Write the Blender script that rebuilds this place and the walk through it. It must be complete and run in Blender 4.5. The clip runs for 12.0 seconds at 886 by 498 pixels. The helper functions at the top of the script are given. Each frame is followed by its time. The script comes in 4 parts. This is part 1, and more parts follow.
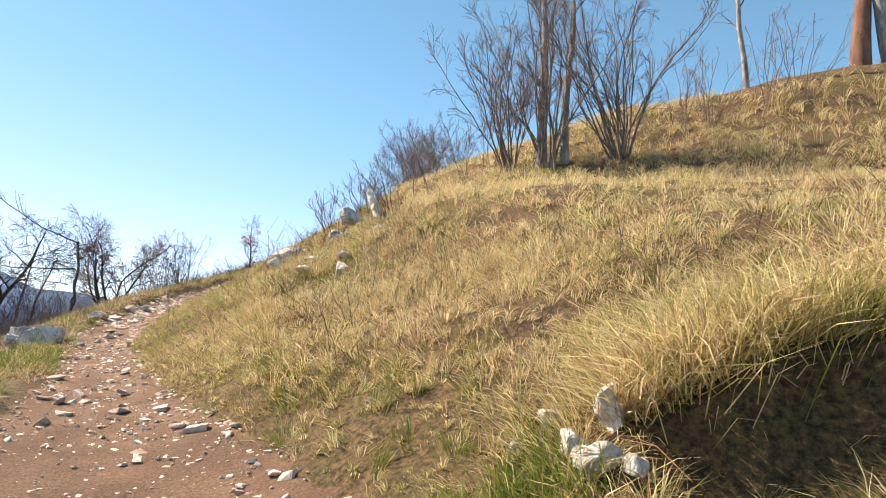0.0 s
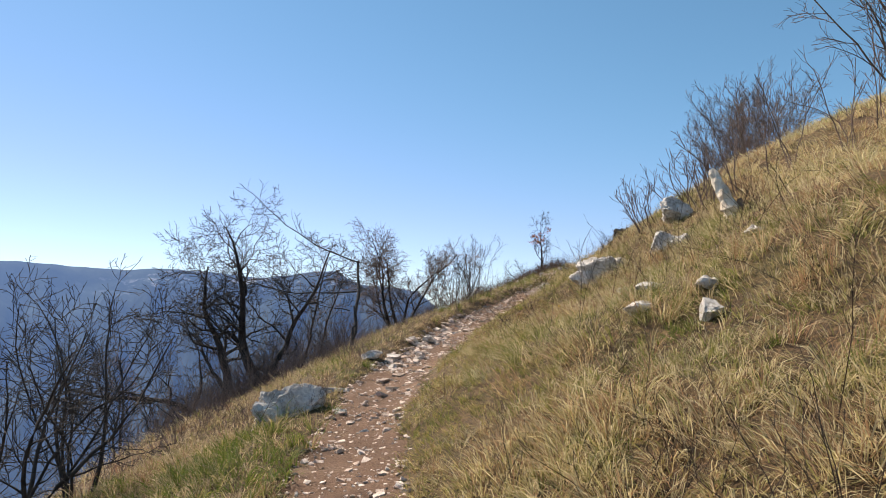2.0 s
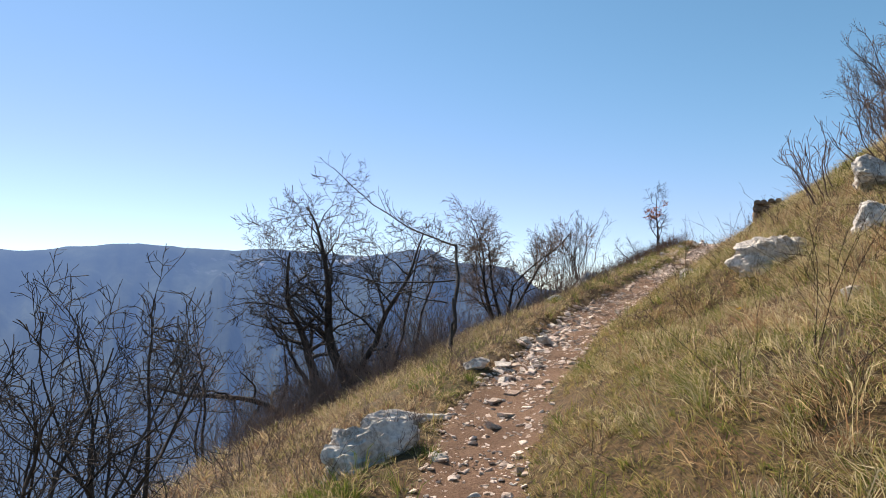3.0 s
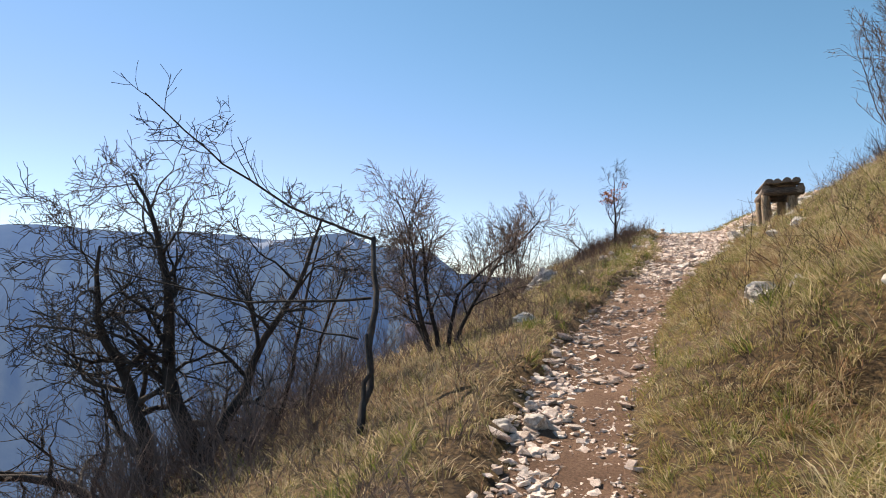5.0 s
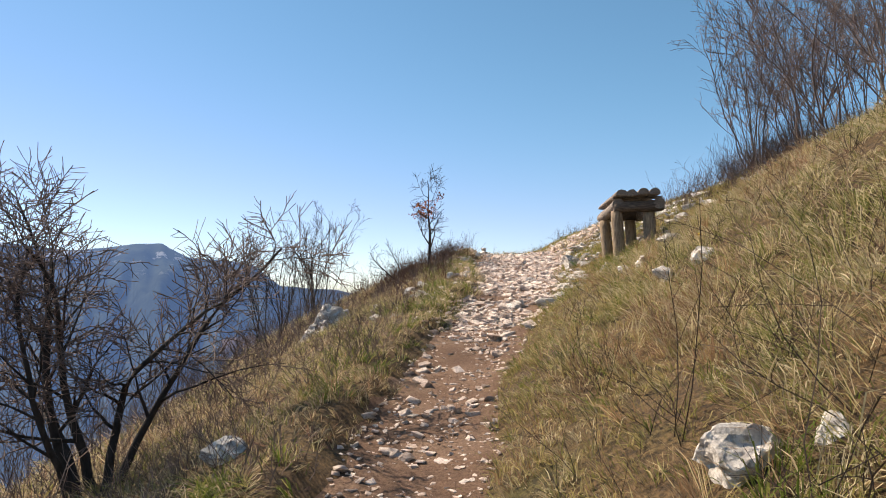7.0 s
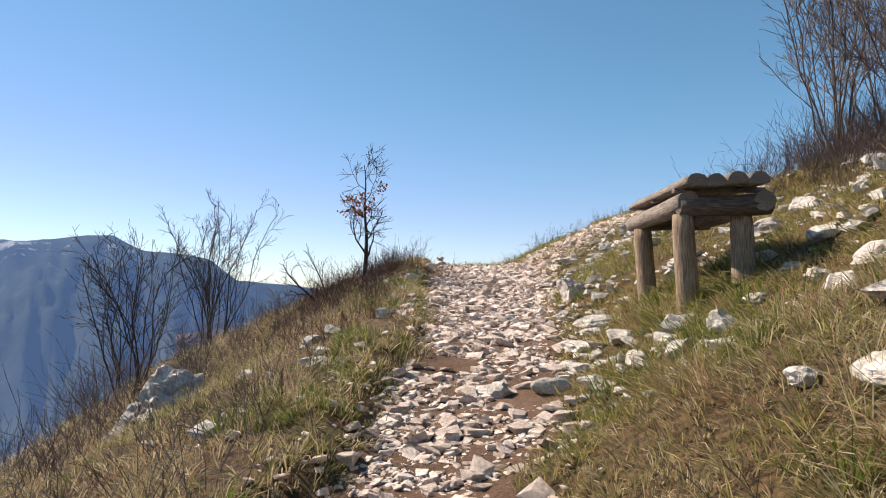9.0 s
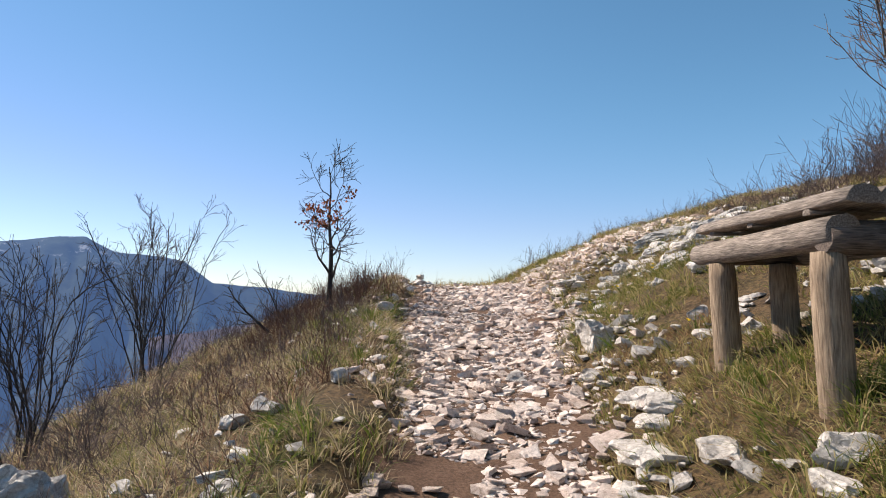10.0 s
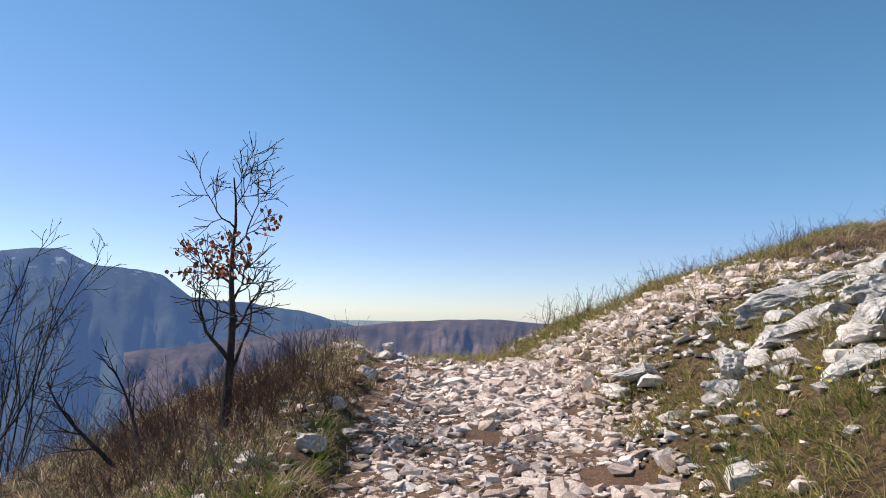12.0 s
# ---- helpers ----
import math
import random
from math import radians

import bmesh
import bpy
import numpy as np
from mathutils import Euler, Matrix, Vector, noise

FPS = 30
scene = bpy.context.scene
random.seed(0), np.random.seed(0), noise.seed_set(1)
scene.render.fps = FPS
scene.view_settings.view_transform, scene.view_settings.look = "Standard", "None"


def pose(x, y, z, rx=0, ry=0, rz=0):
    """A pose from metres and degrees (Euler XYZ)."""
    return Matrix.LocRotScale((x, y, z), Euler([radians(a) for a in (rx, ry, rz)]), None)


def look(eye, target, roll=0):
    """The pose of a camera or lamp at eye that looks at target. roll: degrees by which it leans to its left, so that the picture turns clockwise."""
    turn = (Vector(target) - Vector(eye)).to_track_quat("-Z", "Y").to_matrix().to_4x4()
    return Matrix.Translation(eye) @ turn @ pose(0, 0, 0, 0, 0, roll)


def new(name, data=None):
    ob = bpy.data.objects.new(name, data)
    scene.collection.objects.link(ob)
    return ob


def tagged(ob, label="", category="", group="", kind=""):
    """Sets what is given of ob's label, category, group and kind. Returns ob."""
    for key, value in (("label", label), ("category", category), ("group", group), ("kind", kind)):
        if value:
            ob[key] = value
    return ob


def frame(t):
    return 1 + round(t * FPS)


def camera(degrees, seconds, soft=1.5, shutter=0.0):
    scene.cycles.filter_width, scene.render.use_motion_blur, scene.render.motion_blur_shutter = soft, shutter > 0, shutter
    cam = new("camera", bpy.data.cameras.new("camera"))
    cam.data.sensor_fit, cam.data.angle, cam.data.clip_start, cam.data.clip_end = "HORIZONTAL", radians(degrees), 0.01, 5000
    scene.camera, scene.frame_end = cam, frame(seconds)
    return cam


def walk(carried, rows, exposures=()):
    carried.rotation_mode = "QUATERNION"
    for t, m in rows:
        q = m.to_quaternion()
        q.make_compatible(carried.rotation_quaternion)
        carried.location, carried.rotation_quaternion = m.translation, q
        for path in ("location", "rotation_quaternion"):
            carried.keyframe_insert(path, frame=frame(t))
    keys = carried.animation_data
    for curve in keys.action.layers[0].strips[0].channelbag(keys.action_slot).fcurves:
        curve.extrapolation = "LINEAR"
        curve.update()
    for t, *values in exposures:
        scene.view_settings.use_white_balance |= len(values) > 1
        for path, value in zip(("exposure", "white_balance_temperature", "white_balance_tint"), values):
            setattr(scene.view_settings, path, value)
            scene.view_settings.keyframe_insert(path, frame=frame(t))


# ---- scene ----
cam = camera(66.9, 12.0, soft=1.0)
PATH = [
    (0, (0.176, 0.216, 1.646), (0.137, 2.199, 1.905), 0.7),
    (0.5, (-0.035, 1.0, 1.939), (-0.41, 2.947, 2.198), 0.5),
    (1, (-0.293, 1.812, 2.158), (-0.901, 3.7, 2.414), 0.2),
    (1.5, (-0.606, 2.536, 2.321), (-1.415, 4.348, 2.572), 0.3),
    (2, (-0.894, 3.208, 2.363), (-1.745, 5.005, 2.579), 0.2),
    (2.5, (-1.38, 3.894, 2.453), (-2.398, 5.609, 2.609), 0.3),
    (2.7, (-1.592, 4.222, 2.532), (-2.69, 5.887, 2.684), 0.1),
    (4.3, (-3.435, 6.979, 2.889), (-4.446, 8.701, 2.99), 0.1),
    (4.5, (-3.64, 7.335, 2.984), (-4.582, 9.096, 3.082), 0.0),
    (5, (-4.105, 8.229, 3.021), (-5.001, 10.015, 3.123), 0.1),
    (5.5, (-4.264, 9.193, 3.044), (-4.839, 11.105, 3.157), -0.3),
    (6, (-4.43, 10.208, 3.193), (-4.955, 12.135, 3.3), -0.5),
    (6.5, (-4.556, 11.145, 3.321), (-5.037, 13.081, 3.464), -0.6),
    (7, (-4.75, 12.066, 3.488), (-5.155, 14.02, 3.623), -0.5),
    (7.2, (-4.87, 12.409, 3.51), (-5.278, 14.363, 3.643), -0.5),
    (8.8, (-5.246, 15.842, 4.042), (-5.545, 17.816, 4.166), 0.1),
    (9, (-5.274, 16.195, 4.015), (-5.563, 18.17, 4.139), 0.1),
    (9.5, (-5.409, 17.12, 4.2), (-5.638, 19.103, 4.325), 0.2),
    (10, (-5.585, 18.068, 4.362), (-5.809, 20.05, 4.496), 0.3),
    (10.5, (-5.675, 18.958, 4.495), (-5.831, 20.948, 4.624), 0.5),
    (11, (-5.838, 19.967, 4.639), (-5.973, 21.958, 4.776), 0.4),
    (11.5, (-5.941, 20.85, 4.837), (-6.067, 22.84, 4.983), 0.5),
    (12, (-5.998, 21.829, 5.057), (-6.17, 23.813, 5.242), 1.0),
]
EXPOSURES = [(0, 1.42, 8000, 14), (0.4, 1.2, 7750, 14), (1.0, 0.9, 7400, 14), (1.5, 0.78, 7350, 14), (7.2, 0.82, 7400, 14), (9, 0.68, 7100, 14), (10.5, 0.58, 6650, 14), (12, 0.48, 6450, 14)]
walk(cam, [(t, look(eye, target, roll)) for t, eye, target, roll in PATH], EXPOSURES)

# ---- light ----
SUN_AZ, SUN_EL = 72.0, 43.0      # degrees left of +y, degrees above the horizon
world = bpy.data.worlds.new("sky")
scene.world = world
world.use_nodes = True
wn = world.node_tree
sky = wn.nodes.new("ShaderNodeTexSky")
sky.sky_type = 'NISHITA'
sky.sun_disc = False
sky.sun_elevation = radians(SUN_EL)
sky.sun_rotation = radians(-SUN_AZ)
sky.altitude = 1800
sky.air_density, sky.dust_density, sky.ozone_density = 1.0, 0.2, 1.1
wn.nodes["Background"].inputs["Strength"].default_value = 0.090
blue = wn.nodes.new("ShaderNodeMix")
blue.data_type, blue.blend_type = 'RGBA', 'MULTIPLY'
blue.inputs[0].default_value = 1.0
grade = wn.nodes.new("ShaderNodeMix")      # deep blue aloft, milky where the air is thick and bright
grade.data_type = 'RGBA'
grade.inputs[6].default_value, grade.inputs[7].default_value = (0.67, 1.07, 1.12, 1), (0.79, 0.87, 1.05, 1)
shine = wn.nodes.new("ShaderNodeRGBToBW")
span = wn.nodes.new("ShaderNodeMapRange")
span.interpolation_type = 'SMOOTHSTEP'
span.inputs[1].default_value, span.inputs[2].default_value = 1.6, 5.5
wn.links.new(sky.outputs[0], shine.inputs[0])
wn.links.new(shine.outputs[0], span.inputs[0])
wn.links.new(span.outputs[0], grade.inputs[0])
wn.links.new(grade.outputs[2], blue.inputs[7])
wn.links.new(sky.outputs[0], blue.inputs[6])
wn.links.new(blue.outputs[2], wn.nodes["Background"].inputs["Color"])
sun = new("sun", bpy.data.lights.new("sun", 'SUN'))
sun.data.energy, sun.data.angle, sun.data.color = 5.0, radians(0.6), (1.0, 0.94, 0.84)
_ca, _sa, _ce, _se = math.cos(radians(SUN_AZ)), math.sin(radians(SUN_AZ)), math.cos(radians(SUN_EL)), math.sin(radians(SUN_EL))
sun.matrix_world = look((-_sa * _ce * 60, _ca * _ce * 60, _se * 60), (0, 0, 0))


# ---- materials ----
def material(name, rough=0.9, spec=0.3):
    m = bpy.data.materials.new(name)
    m.use_nodes = True
    b = m.node_tree.nodes["Principled BSDF"]
    b.inputs["Roughness"].default_value = rough
    b.inputs["Specular IOR Level"].default_value = spec
    return m, m.node_tree, b


def noise_node(nt, scale, detail=4.0, rough=0.55, stretch=None, coords="Object"):
    tc = nt.nodes.new("ShaderNodeTexCoord")
    out = tc.outputs[coords]
    if stretch:
        mp = nt.nodes.new("ShaderNodeMapping")
        mp.inputs["Scale"].default_value = stretch
        nt.links.new(out, mp.inputs["Vector"])
        out = mp.outputs[0]
    n = nt.nodes.new("ShaderNodeTexNoise")
    n.inputs["Scale"].default_value, n.inputs["Detail"].default_value, n.inputs["Roughness"].default_value = scale, detail, rough
    nt.links.new(out, n.inputs["Vector"])
    return n.outputs["Fac"]


def ramp(nt, fac, stops):
    r = nt.nodes.new("ShaderNodeValToRGB")
    while len(r.color_ramp.elements) < len(stops):
        r.color_ramp.elements.new(0.5)
    for e, (pos, col) in zip(r.color_ramp.elements, stops):
        e.position, e.color = pos, (*col, 1)
    nt.links.new(fac, r.inputs[0])
    return r.outputs[0]


def mix(nt, fac, a, b, how='MIX'):
    n = nt.nodes.new("ShaderNodeMix")
    n.data_type, n.blend_type = 'RGBA', how
    for value, sock in ((fac, n.inputs[0]), (a, n.inputs[6]), (b, n.inputs[7])):
        if isinstance(value, (int, float)):
            sock.default_value = value
        elif isinstance(value, tuple):
            sock.default_value = (*value, 1)
        else:
            nt.links.new(value, sock)
    return n.outputs[2]


def bump(nt, bsdf, height, strength, distance):
    b = nt.nodes.new("ShaderNodeBump")
    b.inputs["Strength"].default_value, b.inputs["Distance"].default_value = strength, distance
    nt.links.new(height, b.inputs["Height"])
    nt.links.new(b.outputs[0], bsdf.inputs["Normal"])


def island(nt):
    return nt.nodes.new("ShaderNodeNewGeometry").outputs["Random Per Island"]


def object_random(nt):
    return nt.nodes.new("ShaderNodeObjectInfo").outputs["Random"]


def mat_soil():
    m, nt, b = material("turf_soil")
    c = ramp(nt, noise_node(nt, 1.1, 6, 0.65), [(0.3, (0.06, 0.036, 0.02)), (0.5, (0.125, 0.08, 0.04)), (0.7, (0.085, 0.072, 0.026))])
    c2 = ramp(nt, noise_node(nt, 26, 5, 0.7), [(0.38, (0.35, 0.33, 0.3)), (0.62, (1.5, 1.42, 1.25))])
    nt.links.new(mix(nt, 1.0, c, c2, 'MULTIPLY'), b.inputs["Base Color"])
    bump(nt, b, noise_node(nt, 34, 6, 0.7), 0.9, 0.05)
    return m


def mat_dirt():
    m, nt, b = material("trodden_earth")
    c = ramp(nt, noise_node(nt, 1.6, 6, 0.6), [(0.3, (0.115, 0.064, 0.039)), (0.55, (0.19, 0.112, 0.072)), (0.75, (0.27, 0.18, 0.125))])
    c2 = ramp(nt, noise_node(nt, 55, 5, 0.75), [(0.35, (0.55, 0.5, 0.45)), (0.65, (1.3, 1.28, 1.25))])
    nt.links.new(mix(nt, 1.0, c, c2, 'MULTIPLY'), b.inputs["Base Color"])
    bump(nt, b, noise_node(nt, 48, 6, 0.75), 0.9, 0.03)
    return m


def mat_limestone(name, pale, mid, dark, scale=3.0, vary=None):
    m, nt, b = material(name, 0.88, 0.25)
    c = ramp(nt, noise_node(nt, scale, 7, 0.65), [(0.28, dark), (0.44, mid), (0.62, pale)])
    c2 = ramp(nt, noise_node(nt, scale * 11, 5, 0.7), [(0.3, (0.62, 0.6, 0.58)), (0.6, (1.08, 1.07, 1.05))])
    c = mix(nt, 1.0, c, c2, 'MULTIPLY')
    if not vary:
        veins = ramp(nt, noise_node(nt, scale * 1.3, 9, 0.7, (1, 1, 0.6)), [(0.465, (1, 1, 1)), (0.487, (0.6, 0.58, 0.56)), (0.5, (0.32, 0.3, 0.28)), (0.513, (0.65, 0.63, 0.6)), (0.535, (1, 1, 1))])
        c = mix(nt, 0.6, c, veins, 'MULTIPLY')
    if vary:
        c = mix(nt, 1.0, c, ramp(nt, vary(nt), [(0.0, (0.72, 0.64, 0.58)), (0.5, (1.0, 0.95, 0.92)), (1.0, (1.15, 1.12, 1.08))]), 'MULTIPLY')
    nt.links.new(c, b.inputs["Base Color"])
    bump(nt, b, noise_node(nt, scale * 6, 8, 0.7), 0.7, 0.03)
    return m


def mat_grass(name, straw_bias, green=(0.15, 0.15, 0.035), olive=(0.27, 0.225, 0.075), straw=(0.66, 0.545, 0.315), mid=(0.44, 0.345, 0.165), brown=(0.34, 0.205, 0.115)):
    """Blades: patches of straw and green, each blade a little different."""
    m, nt, b = material(name, 0.65, 0.25)
    fine = nt.nodes.new("ShaderNodeMath")
    fine.operation = 'MULTIPLY_ADD'
    nt.links.new(noise_node(nt, 3.6, 3, 0.6), fine.inputs[0])
    fine.inputs[1].default_value = 0.55
    nt.links.new(noise_node(nt, 0.75, 4, 0.6), fine.inputs[2])
    less = nt.nodes.new("ShaderNodeMath")
    less.operation = 'SUBTRACT'
    nt.links.new(fine.outputs[0], less.inputs[0])
    less.inputs[1].default_value = 0.275
    patch = less.outputs[0]
    rnd = island(nt)
    mth = nt.nodes.new("ShaderNodeMath")
    mth.operation = 'MULTIPLY_ADD'
    nt.links.new(rnd, mth.inputs[0])
    mth.inputs[1].default_value = 0.5
    nt.links.new(patch, mth.inputs[2])
    c = ramp(nt, mth.outputs[0], [(0.42 - straw_bias, green), (0.58 - straw_bias, olive), (0.68 - straw_bias, mid),
                                  (0.84 - straw_bias, straw), (1.0 - straw_bias, brown)])
    nt.links.new(c, b.inputs["Base Color"])
    tr = nt.nodes.new("ShaderNodeBsdfTranslucent")
    nt.links.new(c, tr.inputs[0])
    mx = nt.nodes.new("ShaderNodeMixShader")
    mx.inputs[0].default_value = 0.45
    nt.links.new(b.outputs[0], mx.inputs[1])
    nt.links.new(tr.outputs[0], mx.inputs[2])
    nt.links.new(mx.outputs[0], nt.nodes["Material Output"].inputs[0])
    return m


def mat_bark(name, dark, light, scale=9.0):
    m, nt, b = material(name, 0.92, 0.2)
    c = ramp(nt, noise_node(nt, scale, 6, 0.65, (1, 1, 0.35)), [(0.32, dark), (0.68, light)])
    nt.links.new(c, b.inputs["Base Color"])
    bump(nt, b, noise_node(nt, scale * 4, 5, 0.7, (1, 1, 0.2)), 0.7, 0.02)
    return m


def mat_log(name, stretch, dark, light):
    m, nt, b = material(name, 0.85, 0.2)
    g = noise_node(nt, 22, 6, 0.6, stretch)
    c = ramp(nt, g, [(0.3, dark), (0.52, tuple((a + d) / 2 for a, d in zip(dark, light))), (0.7, light)])
    c = mix(nt, 1.0, c, ramp(nt, noise_node(nt, 3.2, 4), [(0.3, (0.65, 0.63, 0.62)), (0.7, (1.12, 1.1, 1.06))]), 'MULTIPLY')
    nt.links.new(c, b.inputs["Base Color"])
    bump(nt, b, g, 0.6, 0.012)
    return m


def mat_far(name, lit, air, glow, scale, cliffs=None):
    """A wooded slope kilometres away: woods and clearings, with the lit air in front of it painted on as emission."""
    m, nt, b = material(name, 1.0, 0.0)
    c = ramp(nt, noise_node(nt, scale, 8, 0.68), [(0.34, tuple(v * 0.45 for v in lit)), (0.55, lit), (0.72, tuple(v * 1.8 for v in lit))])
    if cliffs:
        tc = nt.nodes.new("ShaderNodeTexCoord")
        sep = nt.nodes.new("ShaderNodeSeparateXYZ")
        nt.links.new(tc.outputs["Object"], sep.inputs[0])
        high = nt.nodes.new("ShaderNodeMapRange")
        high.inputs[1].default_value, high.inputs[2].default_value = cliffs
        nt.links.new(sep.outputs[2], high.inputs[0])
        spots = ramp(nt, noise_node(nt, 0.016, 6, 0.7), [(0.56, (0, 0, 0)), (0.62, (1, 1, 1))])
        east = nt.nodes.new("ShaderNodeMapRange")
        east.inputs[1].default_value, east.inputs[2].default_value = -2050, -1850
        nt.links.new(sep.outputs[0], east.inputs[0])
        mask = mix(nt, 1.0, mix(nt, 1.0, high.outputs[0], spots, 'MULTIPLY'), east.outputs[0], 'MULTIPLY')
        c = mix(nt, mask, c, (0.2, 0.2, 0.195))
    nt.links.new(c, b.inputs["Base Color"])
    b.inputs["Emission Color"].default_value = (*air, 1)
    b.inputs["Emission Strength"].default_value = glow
    # painted haze glows stronger on the sun's side (-x), weaker to the right
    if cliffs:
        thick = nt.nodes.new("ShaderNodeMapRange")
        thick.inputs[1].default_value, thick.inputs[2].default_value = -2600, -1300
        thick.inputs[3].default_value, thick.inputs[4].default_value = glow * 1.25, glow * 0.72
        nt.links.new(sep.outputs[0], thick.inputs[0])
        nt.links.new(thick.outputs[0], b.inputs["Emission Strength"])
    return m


SOIL, DIRT = mat_soil(), mat_dirt()
ROCK = mat_limestone("grey_limestone", (0.68, 0.645, 0.61), (0.50, 0.47, 0.44), (0.2, 0.185, 0.175))
WHITE_ROCK = mat_limestone("white_limestone", (0.71, 0.655, 0.61), (0.55, 0.50, 0.455), (0.25, 0.22, 0.195))
STONE = mat_limestone("path_stone", (0.72, 0.63, 0.58), (0.57, 0.47, 0.415), (0.30, 0.225, 0.18), 5.0, object_random)
SCREE = mat_limestone("scree_stone", (0.80, 0.72, 0.67), (0.64, 0.54, 0.485), (0.36, 0.27, 0.22), 5.0, island)
GRASS, VERGE_GRASS, GREEN_GRASS = mat_grass("dry_grass", 0.05, (0.155, 0.175, 0.042), (0.33, 0.285, 0.105), (0.72, 0.62, 0.38), (0.5, 0.41, 0.2)), mat_grass("verge_grass", 0.03, (0.135, 0.16, 0.035), (0.26, 0.235, 0.08), (0.6, 0.48, 0.31), (0.36, 0.28, 0.15), (0.26, 0.15, 0.095)), mat_grass("green_grass", -0.26, (0.10, 0.14, 0.022), (0.22, 0.22, 0.055))
OLIVE_GRASS = mat_grass("olive_grass", -0.02, (0.12, 0.15, 0.03), (0.25, 0.235, 0.075), (0.70, 0.59, 0.38), (0.39, 0.325, 0.16), (0.25, 0.155, 0.095))
EDGE_GRASS = mat_grass("edge_grass", -0.06, (0.11, 0.14, 0.025), (0.23, 0.215, 0.06), (0.5, 0.39, 0.19), (0.33, 0.27, 0.1), (0.25, 0.15, 0.08))
BARK = mat_bark("dark_bark", (0.022, 0.018, 0.016), (0.085, 0.07, 0.062))
GREY_BARK = mat_bark("grey_bark", (0.07, 0.058, 0.05), (0.24, 0.205, 0.18))
TWIG = mat_bark("brown_twig", (0.085, 0.06, 0.052), (0.23, 0.165, 0.14), 5.0)
STALK = mat_bark("dry_stalk", (0.03, 0.021, 0.017), (0.11, 0.075, 0.055), 5.0)
RED_TWIG = mat_bark("russet_twig", (0.085, 0.04, 0.028), (0.2, 0.11, 0.075), 5.0)
PALE_BARK = mat_bark("pale_bark", (0.11, 0.095, 0.088), (0.36, 0.33, 0.31), 7.0)
PALE_WOOD = mat_bark("bleached_wood", (0.48, 0.37, 0.27), (0.82, 0.74, 0.63))
LOG_ALONG = mat_log("weathered_log", (6, 0.5, 6), (0.09, 0.07, 0.058), (0.42, 0.35, 0.295))
LOG_UP = mat_log("weathered_post", (6, 0.4, 6), (0.15, 0.10, 0.066), (0.52, 0.395, 0.28))
# same weathered log toned darker: the crossbeam's shaded front is in the colour
LOG_SHADED = mat_log("shaded_weathered_beam", (6, 0.5, 6), (0.055, 0.042, 0.036), (0.24, 0.19, 0.16))
LEAF = mat_bark("russet_leaf", (0.30, 0.07, 0.03), (0.52, 0.2, 0.10), 14.0)


# ---- mesh helpers ----
def mesh_of(name, verts, faces, mat, smooth=False):
    """A mesh from an (n, 3) array and a list of (m, k) index arrays."""
    me = bpy.data.meshes.new(name)
    verts = np.asarray(verts, np.float32)
    groups = [np.asarray(f, np.int32) for f in faces if len(f)]
    loops = np.concatenate([g.ravel() for g in groups])
    sizes = np.concatenate([np.full(len(g), g.shape[1], np.int32) for g in groups])
    starts = np.concatenate([[0], np.cumsum(sizes)[:-1]]).astype(np.int32)
    me.vertices.add(len(verts))
    me.vertices.foreach_set("co", verts.ravel())
    me.loops.add(len(loops))
    me.loops.foreach_set("vertex_index", loops)
    me.polygons.add(len(sizes))
    me.polygons.foreach_set("loop_start", starts)
    me.update(calc_edges=True)
    me.polygons.foreach_set("use_smooth", np.full(len(sizes), bool(smooth)))
    me.materials.append(mat)
    return me


def part(name, bm, mat, parent, label=""):
    """Links a bmesh as one mesh object under a thing or a part."""
    me = bpy.data.meshes.new(name)
    bm.to_mesh(me)
    bm.free()
    me.materials.append(mat)
    ob = new(name, me)
    ob.parent = parent
    return tagged(ob, label)


def empty(name, x, y, z, yaw=0.0):
    ob = new(name)
    ob.empty_display_size = 0.1
    ob.matrix_basis = pose(x, y, z, 0, 0, yaw)
    return ob


def lattice(ix, iy, seed):
    h = (ix * 374761393 + iy * 668265263 + seed * 974634777) & 0xFFFFFFFF
    h = ((h ^ (h >> 13)) * 1274126177) & 0xFFFFFFFF
    return ((h ^ (h >> 16)) & 0xFFFF) / 65535.0


def vnoise(x, y, seed=0):
    """Smooth value noise on arrays, 0 to 1."""
    x, y = np.asarray(x, float), np.asarray(y, float)
    ix, iy = np.floor(x).astype(np.int64), np.floor(y).astype(np.int64)
    fx, fy = x - ix, y - iy
    fx, fy = fx * fx * (3 - 2 * fx), fy * fy * (3 - 2 * fy)
    a, b = lattice(ix, iy, seed), lattice(ix + 1, iy, seed)
    c, d = lattice(ix, iy + 1, seed), lattice(ix + 1, iy + 1, seed)
    return (a * (1 - fx) + b * fx) * (1 - fy) + (c * (1 - fx) + d * fx) * fy


def fbm(x, y, seed=0, octaves=4):
    total, amp = 0.0, 0.5
    for o in range(octaves):
        total = total + amp * (vnoise(np.asarray(x) * 2 ** o, np.asarray(y) * 2 ** o, seed + o) - 0.5)
        amp *= 0.5
    return total


